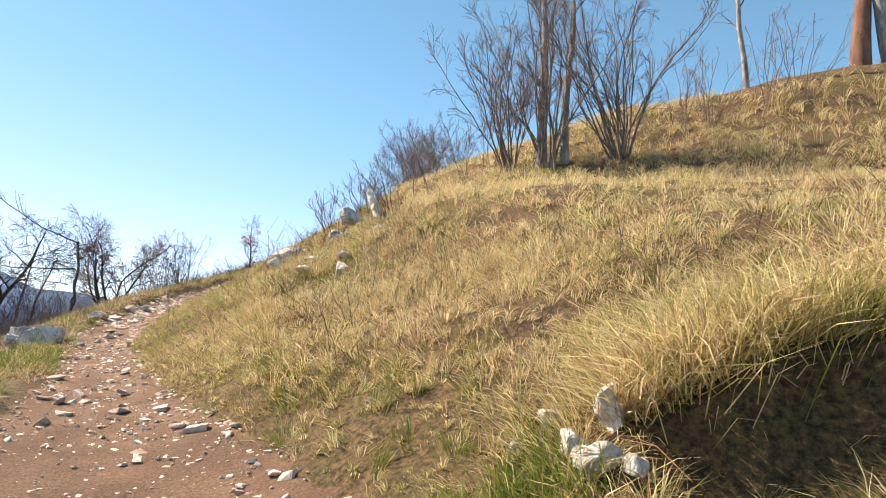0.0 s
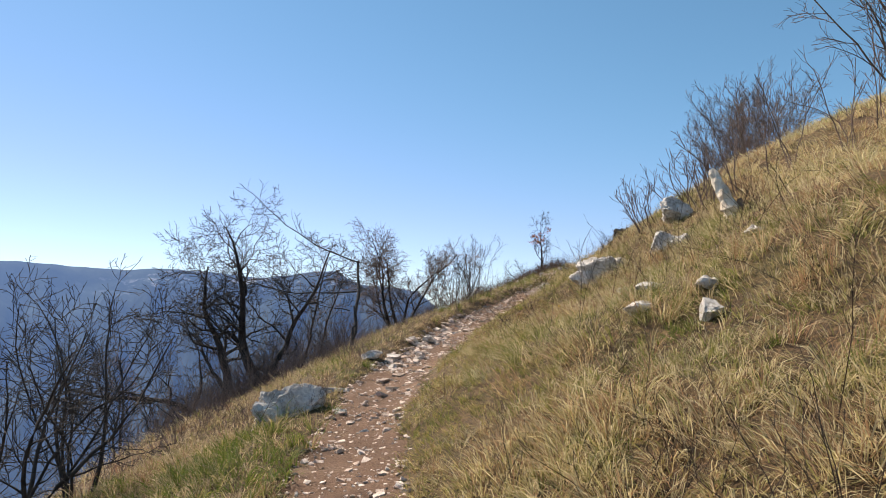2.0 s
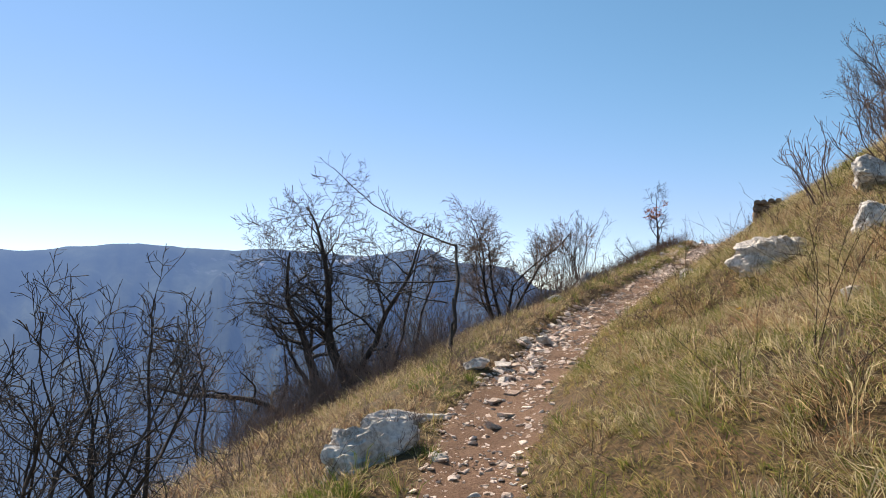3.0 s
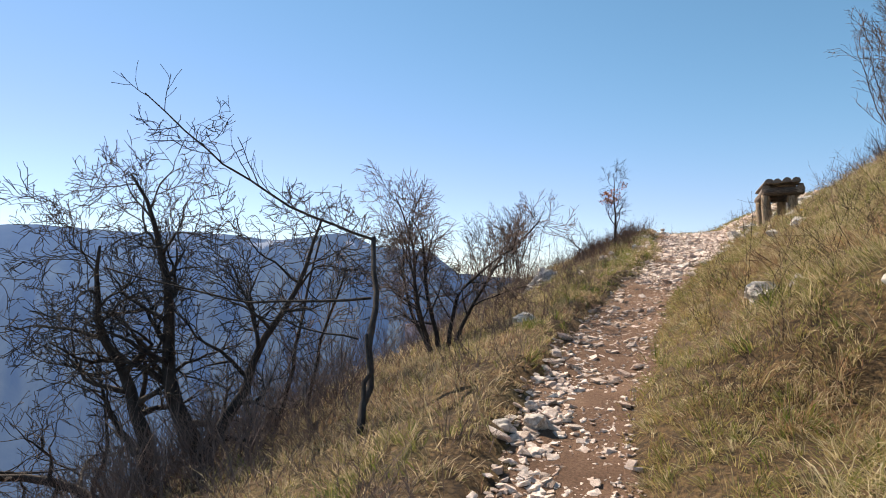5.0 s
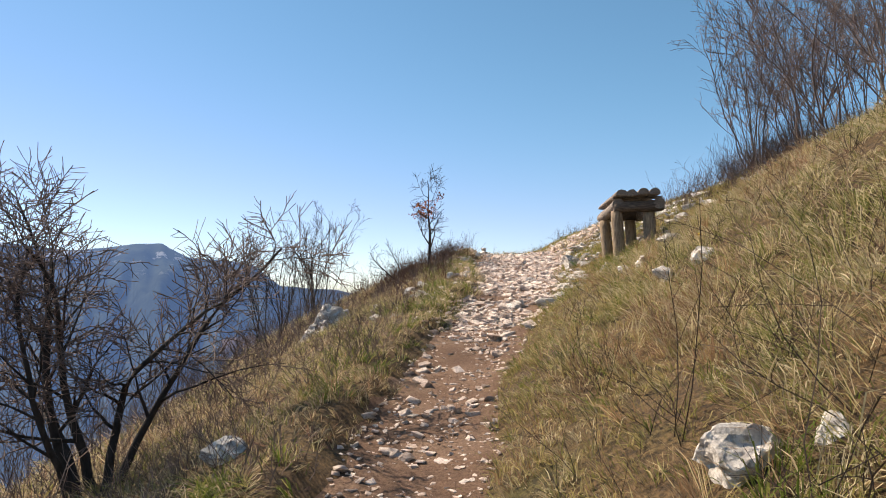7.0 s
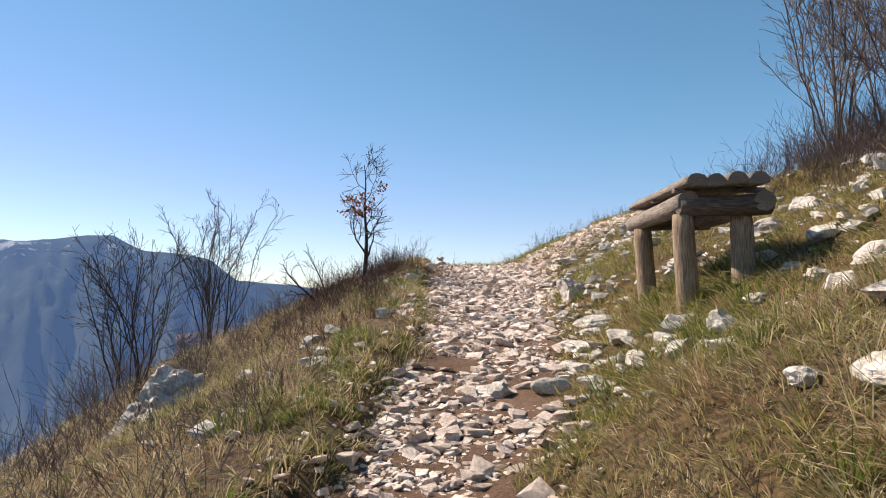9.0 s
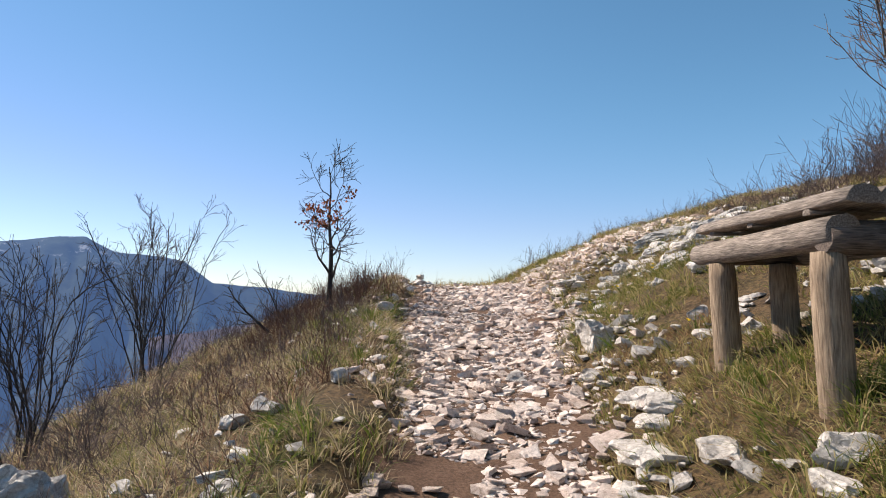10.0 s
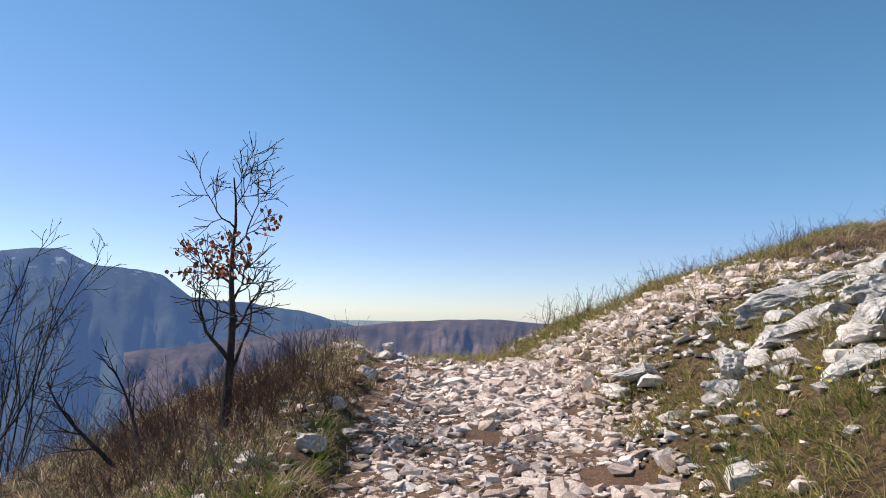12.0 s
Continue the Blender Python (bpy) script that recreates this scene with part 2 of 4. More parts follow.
# ---- the lie of the land: stations along the footpath ----
# y, left edge, right edge, height of the path, steepness of the hillside on the right
STATIONS = [
    (-30, 6.0, 8.0, -4.6, 0.45), (-6, 0.9, 2.3, -0.75, 0.42), (0, -0.75, 0.75, 0.16, 0.38), (2.2, -1.6, 0.0, 0.55, 0.38), (4.0, -2.6, -0.35, 0.95, 0.37), (4.8, -2.9, -1.45, 1.04, 0.36),
    (5.6, -3.15, -1.95, 1.12, 0.36), (7.3, -4.0, -3.1, 1.30, 0.36), (9.2, -5.0, -4.2, 1.53, 0.39), (10.5, -5.35, -4.5, 1.72, 0.42), (12.0, -5.65, -4.8, 1.95, 0.43),
    (14.2, -5.98, -5.12, 2.32, 0.55), (17.5, -6.25, -5.35, 2.82, 0.76), (19.5, -6.32, -5.3, 3.15, 0.73), (20.9, -6.32, -5.05, 3.36, 0.67), (22.5, -6.4, -5.05, 3.59, 0.6), (24.0, -6.65, -5.1, 3.80, 0.55),
    (25.3, -6.9, -5.1, 3.96, 0.52),
    (27.2, -7.2, -5.0, 4.16, 0.47), (28.5, -7.35, -5.35, 4.42, 0.40), (29.6, -7.5, -5.85, 4.62, 0.36), (31.0, -7.7, -6.3, 4.80, 0.35),
    (35.0, -8.2, -6.8, 4.9, 0.36), (60, -10.0, -8.6, 3.0, 0.3),
]
_sy = np.array([s[0] for s in STATIONS], float)
_dy = np.arange(-30, 60.01, 0.1)
_kernel = np.exp(-0.5 * (np.arange(-30, 31) * 0.1 / 0.7) ** 2)
_kernel /= _kernel.sum()


def _track(column):
    dense = np.interp(_dy, _sy, [s[column] for s in STATIONS])
    return np.convolve(np.pad(dense, 30, mode="edge"), _kernel, mode="valid")


_XL, _XR, _ZC, _AR = (_track(c) for c in (1, 2, 3, 4))


def left_edge(y):
    return np.interp(y, _dy, _XL) + 0.16 * (vnoise(np.asarray(y) * 1.7, 0.3, 5) - 0.5)


def right_edge(y):
    return np.interp(y, _dy, _XR) + 0.2 * (vnoise(np.asarray(y) * 1.5, 7.3, 6) - 0.5)


def height(x, y):
    """The ground's height, on arrays."""
    x, y = np.asarray(x, float), np.asarray(y, float)
    xl, xr, zc, a = left_edge(y), right_edge(y), np.interp(y, _dy, _ZC), np.interp(y, _dy, _AR)
    sr, sl = np.maximum(x - xr, 0), np.maximum(xl - x, 0)
    reach = 9.5
    up = a * (reach * (1 - np.exp(-sr / reach)) * 0.9 + 0.1 * sr)
    up = up + 0.08 * (1 - np.exp(-sr / 0.12)) * np.clip((19 - y) / 6, 0.25, 1)
    # the bank swells at mid-height above the bend, then eases off towards its top
    up = up + 0.45 * np.exp(-(((x - 0.2) / 2.1) ** 2 + ((y - 10.6) / 2.6) ** 2)) - np.clip(0.09 * (sr - 6), 0, 0.62) * np.clip((19 - y) / 4, 0, 1)
    # a hollow under the overhanging turf close to the start: steep at its back and outer side
    wob = 0.22 * fbm(x * 2.3, y * 1.7, 33)
    hollow = np.clip((y - 1.5) / 0.9, 0, 1) * np.clip((3.12 - y + wob) / 0.1, 0, 1) * np.clip((x - 0.92 + wob) / 0.12, 0, 1) * np.clip((4.4 - x) / 1.2, 0, 1)
    up = up - 0.35 * hollow + 0.1 * np.exp(-(((y - 3.3) / 0.35) ** 2 + ((x - 1.6) / 1.3) ** 2))
    # a scoop below the big boulder
    up = up - 0.5 * np.exp(-(((x + 3.4) / 0.75) ** 2 + ((y - 12.6) / 0.8) ** 2))
    bend = np.minimum(sl, 8)
    down = 0.25 * np.maximum(sl - 0.5, 0) + 0.03 * bend ** 2 + 0.48 * np.maximum(sl - 8, 0)
    bank = 0.2 * (1 - np.exp(-sl / 0.1)) * np.exp(-sl / 0.9) * np.clip((y - 8) / 5, 0.35, 1)
    rough = 0.5 * fbm(x / 2.3, y / 2.3, 11, 5) * np.clip((sr + sl) / 1.5, 0, 1) + 0.05 * fbm(x * 1.6, y * 1.6, 21, 4)
    dish = -0.05 * np.clip(1 - np.abs(2 * (x - (xl + xr) / 2) / (xr - xl)) ** 2, 0, 1)
    # beyond the crest the ground falls away on the far side
    crest = np.interp(x, (-12.0, -7.2, -6.1, -5.2, -4.0, -2.0, 0.0, 6.0), (29.8, 30.0, 30.1, 30.5, 31.0, 31.6, 33.4, 38.0))
    beyond = 0.5 * np.log1p(np.exp(np.clip((y - crest) / 0.5, -30, 30)))
    return zc + up - down + bank + rough + dish - 0.5 * beyond


def land(x, y):
    """The same ground carried on into the valley and up the hill."""
    x, y = np.asarray(x, float), np.asarray(y, float)
    z = height(x, np.clip(y, -30, 60))
    over = np.maximum(np.abs(y - 15) - 45, 0)
    z = z - 0.55 * over
    far = np.hypot(x + 5, y - 15)
    floor = -330 + 260 * np.clip((far - 900) / 4000, 0, 1) ** 0.8
    z = np.where(x > 0, np.minimum(z, 40 - 0.3 * np.maximum(far - 60, 0)), z)
    z = z + fbm(x / 60, y / 60, 40, 4) * np.clip((far - 40) / 100, 0, 1) * 16
    k = 25.0
    return np.where(far < 45, z, floor + k * np.log1p(np.exp(np.clip((z - floor) / k, -30, 30))))


def ground_z(x, y):
    return float(height(x, y))


# near ground
gx, gy = np.meshgrid(np.arange(-22, 12.01, 0.14), np.arange(-6, 44.01, 0.14))
ny, nx = gx.shape
idx = np.arange(nx * ny).reshape(ny, nx)
quads = np.stack([idx[:-1, :-1], idx[:-1, 1:], idx[1:, 1:], idx[1:, :-1]], -1).reshape(-1, 4)
ground = new("ground", mesh_of("ground", np.stack([gx, gy, height(gx, gy)], -1).reshape(-1, 3), [quads], SOIL, True))
tagged(ground, "grassy hillside of brown soil and dead litter", "ground", kind="structure")

# the valley, out to the horizon
rad = np.concatenate([[0.0], np.geomspace(14, 4900, 84)])
ang = np.linspace(0, 2 * math.pi, 181)[:-1]
rr, aa = np.meshgrid(rad, ang)
vx, vy = -5 + rr * np.cos(aa), 18 + rr * np.sin(aa)
vz = land(vx, vy)
inside = (vx > -21.5) & (vx < 11.5) & (vy > -5.5) & (vy < 43.5)
vz = np.where(inside, vz - 2.5, vz - 0.12)
idx = np.arange(rr.size).reshape(rr.shape)
nxt = np.roll(idx, -1, axis=0)
quads = np.stack([idx[:, :-1], idx[:, 1:], nxt[:, 1:], nxt[:, :-1]], -1).reshape(-1, 4)
# valley haze is put into the ground's own bluish emission
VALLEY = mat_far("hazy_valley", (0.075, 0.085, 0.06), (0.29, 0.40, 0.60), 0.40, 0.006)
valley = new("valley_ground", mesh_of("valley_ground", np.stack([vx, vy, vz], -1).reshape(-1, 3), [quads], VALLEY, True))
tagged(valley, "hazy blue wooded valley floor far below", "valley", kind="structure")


def ridge(name, label, far, stops, foot, depth, mat, seed, jag):
    """A mountain: a crest line of (degrees left of +y, degrees above the level), with slopes cut by gullies on both sides."""
    az = np.linspace(stops[0][0], stops[-1][0], 420)
    el = np.interp(az, [s[0] for s in stops[::-1]], [s[1] for s in stops[::-1]])
    el = el + jag * fbm(az / 3.0, az * 0 + 0.5, seed, 5)
    us = np.linspace(-1, 1, 41)
    A, U = np.meshgrid(az, us, indexing="ij")
    crest = far * np.tan(np.radians(el))[:, None] + 4
    dist = far + U * depth
    fall = np.abs(U) ** 0.85
    z = crest + (foot - crest) * fall + fbm(A / 1.4 + U * 1.2, U * 4.0, seed + 9, 5) * depth * 0.13 * np.clip(fall * (1 - fall) * 4, 0, 1)
    x, y = -5 - dist * np.sin(np.radians(A)), 18 + dist * np.cos(np.radians(A))
    idx = np.arange(A.size).reshape(A.shape)
    quads = np.stack([idx[:-1, :-1], idx[:-1, 1:], idx[1:, 1:], idx[1:, :-1]], -1).reshape(-1, 4)
    ob = new(name, mesh_of(name, np.stack([x, y, z], -1).reshape(-1, 3), [quads], mat, True))
    return tagged(ob, label, "mountain", kind="structure")


# emission colour standing in for sunlit haze before the ridges
HAZE_GLOW = (0.190, 0.358, 0.775)
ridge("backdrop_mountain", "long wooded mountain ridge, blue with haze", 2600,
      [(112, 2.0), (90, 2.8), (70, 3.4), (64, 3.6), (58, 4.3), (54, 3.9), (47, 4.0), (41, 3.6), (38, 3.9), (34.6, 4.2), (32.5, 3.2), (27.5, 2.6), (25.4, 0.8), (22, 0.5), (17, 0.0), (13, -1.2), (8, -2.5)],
      -300, 1500, mat_far("haze_glow_mountain", (0.03, 0.036, 0.026), HAZE_GLOW, 0.29, 0.0045, (60, 140)), 3, 0.5)
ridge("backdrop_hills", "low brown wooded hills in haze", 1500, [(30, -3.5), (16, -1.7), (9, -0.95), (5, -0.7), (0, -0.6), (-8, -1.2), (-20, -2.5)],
      -160, 600, mat_far("brown_hills", (0.085, 0.06, 0.05), HAZE_GLOW, 0.12, 0.01), 5, 0.25)

# ---- footpath ----
def footpath():
    ys = np.arange(-5, 36, 0.09)
    us = np.linspace(-0.12, 1.12, 26)
    Y, U = np.meshgrid(ys, us, indexing="ij")
    xl, xr = left_edge(Y), right_edge(Y)
    X = xl + (xr - xl) * U + 0.05 * fbm(Y * 3, U * 6, 61)
    edge = np.clip((np.abs(U - 0.5) - 0.44) / 0.18, 0, 1)
    Z = height(X, Y) + 0.022 - 0.07 * edge + 0.045 * fbm(X * 5, Y * 5, 71, 4)
    idx = np.arange(Y.size).reshape(Y.shape)
    quads = np.stack([idx[:-1, :-1], idx[:-1, 1:], idx[1:, 1:], idx[1:, :-1]], -1).reshape(-1, 4)
    ob = new("footpath", mesh_of("footpath", np.stack([X, Y, Z], -1).reshape(-1, 3), [quads], DIRT, True))
    return tagged(ob, "narrow reddish-brown earth footpath strewn with stones", "path", kind="structure")


PATHWAY = footpath()


# ---- rocks ----
def rock_mesh(name, rng, sx, sy, sz, mat, level=4, cuts=16, rough=0.15):
    """A weathered boulder: a ball cut by planes, then broken up by ridged noise."""
    bm = bmesh.new()
    bmesh.ops.create_icosphere(bm, subdivisions=level, radius=1.0)
    planes = []
    for _ in range(cuts):
        n = Vector((rng.gauss(0, 1), rng.gauss(0, 1), rng.gauss(0, 0.9))).normalized()
        planes.append((n, rng.uniform(0.42, 0.8)))
    off = Vector((rng.uniform(0, 50), rng.uniform(0, 50), rng.uniform(0, 50)))
    for v in bm.verts:
        p = v.co.copy()
        for n, d in planes:
            over = p.dot(n) - d
            if over > 0:
                p -= n * over
        q = Vector((p.x * sx, p.y * sy, p.z * sz)) * 2.2 + off
        f = noise.fractal(p * 1.4 + off, 0.9, 2.1, 6) * rough + (0.5 - abs(noise.noise(p * 5.5 + off))) * rough * 0.45 + noise.noise(p * 12 + off) * rough * 0.22
        ledge = (p.z * 3.2 + 0.6 * noise.noise(p * 1.2 + off)) % 1.0
        crack = abs(noise.noise(p * 2.3 + off * 1.7))
        p += p.normalized() * (f - 0.022 * (ledge < 0.16) - 0.55 * rough * max(0, 0.13 - crack) / 0.13)
        v.co = Vector((p.x * sx, p.y * sy, p.z * sz))
    me = bpy.data.meshes.new(name)
    bm.to_mesh(me)
    bm.free()
    me.materials.append(mat)
    return me


def rock(x, y, size, label, mat=None, yaw=0.0, tip=0.0, sink=0.35, seed=1, level=4, name="rock", group="", roll=0.0, lift=0.0, cuts=16, rough=0.15):
    rng = random.Random(seed)
    mat = mat or WHITE_ROCK
    ob = new(name, rock_mesh(name, rng, size[0] / 2, size[1] / 2, size[2] / 2, mat, level, cuts, rough))
    ob.matrix_basis = pose(x, y, ground_z(x, y) + size[2] * (0.5 - sink) + lift, tip, roll, yaw)
    return tagged(ob, label, "rock", group)


GREY, WHITE = "rough grey limestone boulder set in the grass", "pale limestone rock bedded in the turf"
rock(-2.68, 13.3, (1.5, 1.0, 0.95), "big pale grey weathered limestone boulder jutting from the grassy bank", WHITE_ROCK, 20, 12, 0.55, 311, 5, lift=-0.36, roll=12, cuts=14, rough=0.24)
rock(-2.0, 13.7, (0.9, 0.7, 0.55), GREY, ROCK, 20, 0, 0.3, 12)
rock(-2.0, 12.2, (0.6, 0.4, 0.4), GREY, ROCK, 10, 0, 0.35, 13)
rock(-1.62, 11.3, (0.5, 0.35, 0.3), GREY, ROCK, 60, 0, 0.4, 14)
for n, (x, y, s) in enumerate([(-1.75, 9.3, 0.30), (-1.8, 8.7, 0.34), (-1.27, 8.8, 0.36), (-1.22, 8.35, 0.42), (-2.1, 9.9, 0.22), (-0.9, 9.6, 0.25)]):
    rock(x, y, (s, s * 0.7, s * 0.55), "small grey limestone rock half buried in dry grass", ROCK, 40 * n, 0, 0.38, 20 + n, 3, group="rocks on the bank")
rock(-5.05, 8.4, (0.46, 1.05, 0.6), "long grey limestone outcrop on the outer edge of the path", ROCK, -28, 0, 0.5, 231, 5, name="rock_outcrop", roll=-8, cuts=9, rough=0.26)
rock(-5.3, 9.35, (0.36, 0.85, 0.42), "low grey limestone outcrop beside the path", ROCK, -22, 0, 0.55, 232, 5, name="rock_outcrop")
for n, (x, y, s) in enumerate([(-5.5, 11.3, 0.3), (-5.6, 10.95, 0.36), (-5.25, 10.9, 0.24), (-5.6, 12.6, 0.34), (-5.72, 12.35, 0.24), (-5.75, 12.95, 0.22), (-4.62, 8.75, 0.22), (-4.1, 8.35, 0.14)]):
    rock(x, y, (s, s * 0.75, s * 0.5), "pale limestone rock at the edge of the path", WHITE_ROCK, 50 * n, 0, 0.3, 40 + n, 3, group="rocks edging the path")
rock(-4.22, 14.55, (0.46, 0.3, 0.34), "white limestone rock with knobbly top in dry grass", WHITE_ROCK, 10, 0, 0.42, 51)
rock(-3.98, 14.45, (0.18, 0.16, 0.16), WHITE, WHITE_ROCK, 0, 0, 0.55, 52, 3)
rock(-8.5, 21.75, (1.3, 0.95, 1.25), "large grey limestone boulder with dark streaks on the outer slope", WHITE_ROCK, 25, 0, 0.5, 53, 5, roll=14)
rock(-3.9, 17.2, (0.24, 0.2, 0.18), WHITE, WHITE_ROCK, 0, 0, 0.3, 54, 3)
rock(-4.15, 17.25, (0.22, 0.18, 0.2), WHITE, WHITE_ROCK, 50, 0, 0.3, 55, 3)
rock(-4.93, 23.95, (0.46, 0.36, 0.42), "bright white limestone rock beside the stony path", WHITE_ROCK, 100, 0, 0.25, 256)
rock(-6.75, 15.6, (0.34, 0.22, 0.2), WHITE, ROCK, 10, 0, 0.3, 57, 3)
# rocks round the table and up the slope behind it
for n, (x, y, s, h) in enumerate([
        (-3.6, 21.45, 0.42, 0.5), (-3.35, 21.2, 0.34, 0.55), (-2.75, 23.1, 0.55, 0.5), (-3.55, 19.85, 0.44, 0.5), (-3.9, 19.05, 0.36, 0.42), (-4.35, 18.75, 0.32, 0.4), (-4.2, 18.5, 0.42, 0.45),
        (-4.2, 19.85, 0.26, 0.5), (-3.2, 22.5, 0.42, 0.5), (-3.7, 20.35, 0.28, 0.5), (-4.1, 22.65, 0.34, 0.6), (-4.5, 22.6, 0.26, 0.6), (-4.02, 20.35, 0.3, 0.45), (-4.25, 19.6, 0.26, 0.4),
        (-3.0, 22.1, 0.3, 0.5), (-3.3, 23.2, 0.3, 0.5), (-2.6, 22.2, 0.34, 0.5), (-4.22, 23.4, 0.34, 0.5), (-4.28, 22.95, 0.3, 0.5), (-3.9, 23.3, 0.26, 0.5), (-3.1, 24.2, 0.34, 0.45), (-3.5, 24.3, 0.26, 0.5),
        (-3.9, 24.6, 0.3, 0.5), (-4.2, 25.0, 0.24, 0.45), (-2.5, 27.4, 0.75, 0.35), (-4.1, 27.1, 0.48, 0.55), (-4.5, 26.7, 0.36, 0.6), (-3.6, 26.5, 0.6, 0.5), (-3.3, 27.5, 0.8, 0.28),
        (-5.0, 27.75, 0.4, 0.35), (-4.6, 25.65, 0.14, 0.5), (-4.2, 25.5, 0.16, 0.5), (-2.4, 28.6, 0.6, 0.3), (-3.0, 28.4, 0.5, 0.35), (-1.9, 29.2, 0.5, 0.4), (-2.9, 25.6, 0.36, 0.5), (-3.2, 26.0, 0.3, 0.5)]):
    s *= 0.6 + 0.5 * ((n * 13) % 7) / 7
    rock(x, y, (s, s * (0.6 + 0.3 * ((n * 7) % 5) / 5), s * h), "pale limestone rock lying on the stony slope by the table" if n < 20 else "pale limestone rock on the stony slope below the crest",
         WHITE_ROCK, 47 * n, 0, 0.3, 60 + n, 3, group="rocks on the slope")
# bedrock slabs at the inner edge of the path
for n, (x, y, a, b, h) in enumerate([(-4.95, 21.55, 0.75, 0.5, 0.16), (-4.78, 22.0, 0.6, 0.4, 0.16), (-4.72, 21.15, 0.5, 0.35, 0.16), (-4.7, 20.5, 0.4, 0.28, 0.14), (-4.48, 20.2, 0.34, 0.26, 0.18),
                                     (-4.38, 20.7, 0.36, 0.2, 0.2), (-5.2, 20.85, 0.42, 0.22, 0.18), (-5.6, 20.8, 0.26, 0.42, 0.2), (-4.93, 20.5, 0.24, 0.34, 0.14), (-4.5, 20.52, 0.32, 0.2, 0.14),
                                     (-4.25, 20.2, 0.36, 0.2, 0.2), (-4.8, 22.4, 0.55, 0.42, 0.14), (-4.85, 21.85, 0.5, 0.4, 0.14), (-5.05, 23.2, 0.5, 0.34, 0.16), (-5.6, 23.4, 0.34, 0.24, 0.16)]):
    rock(x, y, (a * 0.85, b * 0.85, h), "flat cracked limestone slab at the edge of the path", WHITE_ROCK, 33 * n, 0, 0.38, 120 + n, 3, name="stone_slab", group="slabs at the edge of the path")
for n, (x, y, s) in enumerate([(-7.28, 28.35, 0.34), (-7.0, 28.45, 0.22), (-7.5, 25.85, 0.22), (-7.2, 26.1, 0.26), (-6.82, 22.7, 0.24), (-6.6, 22.65, 0.2), (-7.4, 22.2, 0.3), (-7.2, 22.3, 0.34), (-7.7, 21.5, 0.24),
                               (-7.0, 24.6, 0.18), (-7.3, 27.2, 0.24), (-7.1, 26.8, 0.2), (-6.9, 21.0, 0.2), (-7.3, 23.3, 0.2)]):
    rock(x, y, (s, s * 0.7, s * 0.6), "white limestone rock on the outer edge of the stony path", WHITE_ROCK, 61 * n, 0, 0.28, 150 + n, 3, group="rocks on the outer edge")
for n, (x, y, a, b, h, w) in enumerate([(-3.35, 27.55, 1.3, 0.4, 0.3, 35), (-2.95, 27.0, 1.1, 0.4, 0.3, 25), (-2.5, 28.3, 1.4, 0.45, 0.3, 40), (-3.7, 26.3, 0.9, 0.4, 0.28, 30), (-3.2, 25.3, 0.8, 0.35, 0.26, 20)]):
    rock(x, y, (a, b, h), "long flat ledge of pale bedrock in the turf", ROCK, w, 0, 0.62, 190 + n, 4, name="rock_ledge", group="ledges below the crest", roll=-18)
# a small cairn and rocks where the path tops the crest
for n, (x, y, a, h, up) in enumerate([(-7.3, 29.35, 0.34, 0.5, 0.0), (-7.12, 29.45, 0.26, 0.6, 0.0), (-7.24, 29.38, 0.24, 0.55, 0.13), (-7.0, 29.6, 0.2, 0.5, 0.0), (-6.75, 29.5, 0.24, 0.5, 0.0), (-7.55, 29.2, 0.2, 0.5, 0.0)]):
    rock(x, y, (a, a * 0.75, a * h), "pale limestone rock heaped on the crest beside the path", WHITE_ROCK, 71 * n, 0, 0.25, 260 + n, 3, group="rocks on the crest", lift=up)
for n, (x, y, a, b, h, w, tilt) in enumerate([(-3.35, 28.2, 1.5, 0.5, 0.26, 24, -14), (-2.65, 28.5, 1.3, 0.5, 0.24, 20, -14), (-4.2, 27.15, 0.5, 0.42, 0.34, 30, -6), (-4.42, 26.85, 0.42, 0.3, 0.26, 60, 0), (-3.75, 27.4, 0.8, 0.4, 0.26, 25, -12), (-4.75, 27.9, 0.75, 0.3, 0.14, 30, -8), (-3.4, 26.8, 0.55, 0.4, 0.36, 15, -8), (-2.9, 27.6, 0.9, 0.4, 0.28, 22, -12)]):
    rock(x, y, (a, b, h), "long ledge of pale pitted bedrock rising from the turf", ROCK, w, 0, 0.5, 270 + n, 4, name="rock_ledge", group="ledges below the crest", roll=tilt, cuts=9, rough=0.22)
# foreground by the start
for n, (x, y, s) in enumerate([(0.62, 3.45, 0.17), (0.86, 3.2, 0.3), (0.66, 3.12, 0.2), (0.75, 2.95, 0.24), (1.02, 3.24, 0.2), (0.86, 2.86, 0.14), (1.95, 3.2, 0.16), (0.45, 3.3, 0.12)]):
    rock(x, y, (s, s * 0.7, s * 0.8), "grey stone under the overhanging turf", ROCK, 61 * n, 0, 0.25, 170 + n, 3, group="stones under the bank")


rock(1.25, 3.75, (0.75, 0.5, 0.2), "flat pale limestone slab in the grass above the hollow", WHITE_ROCK, 15, 0, 0.4, 290, 4, name="stone_slab", roll=-12)


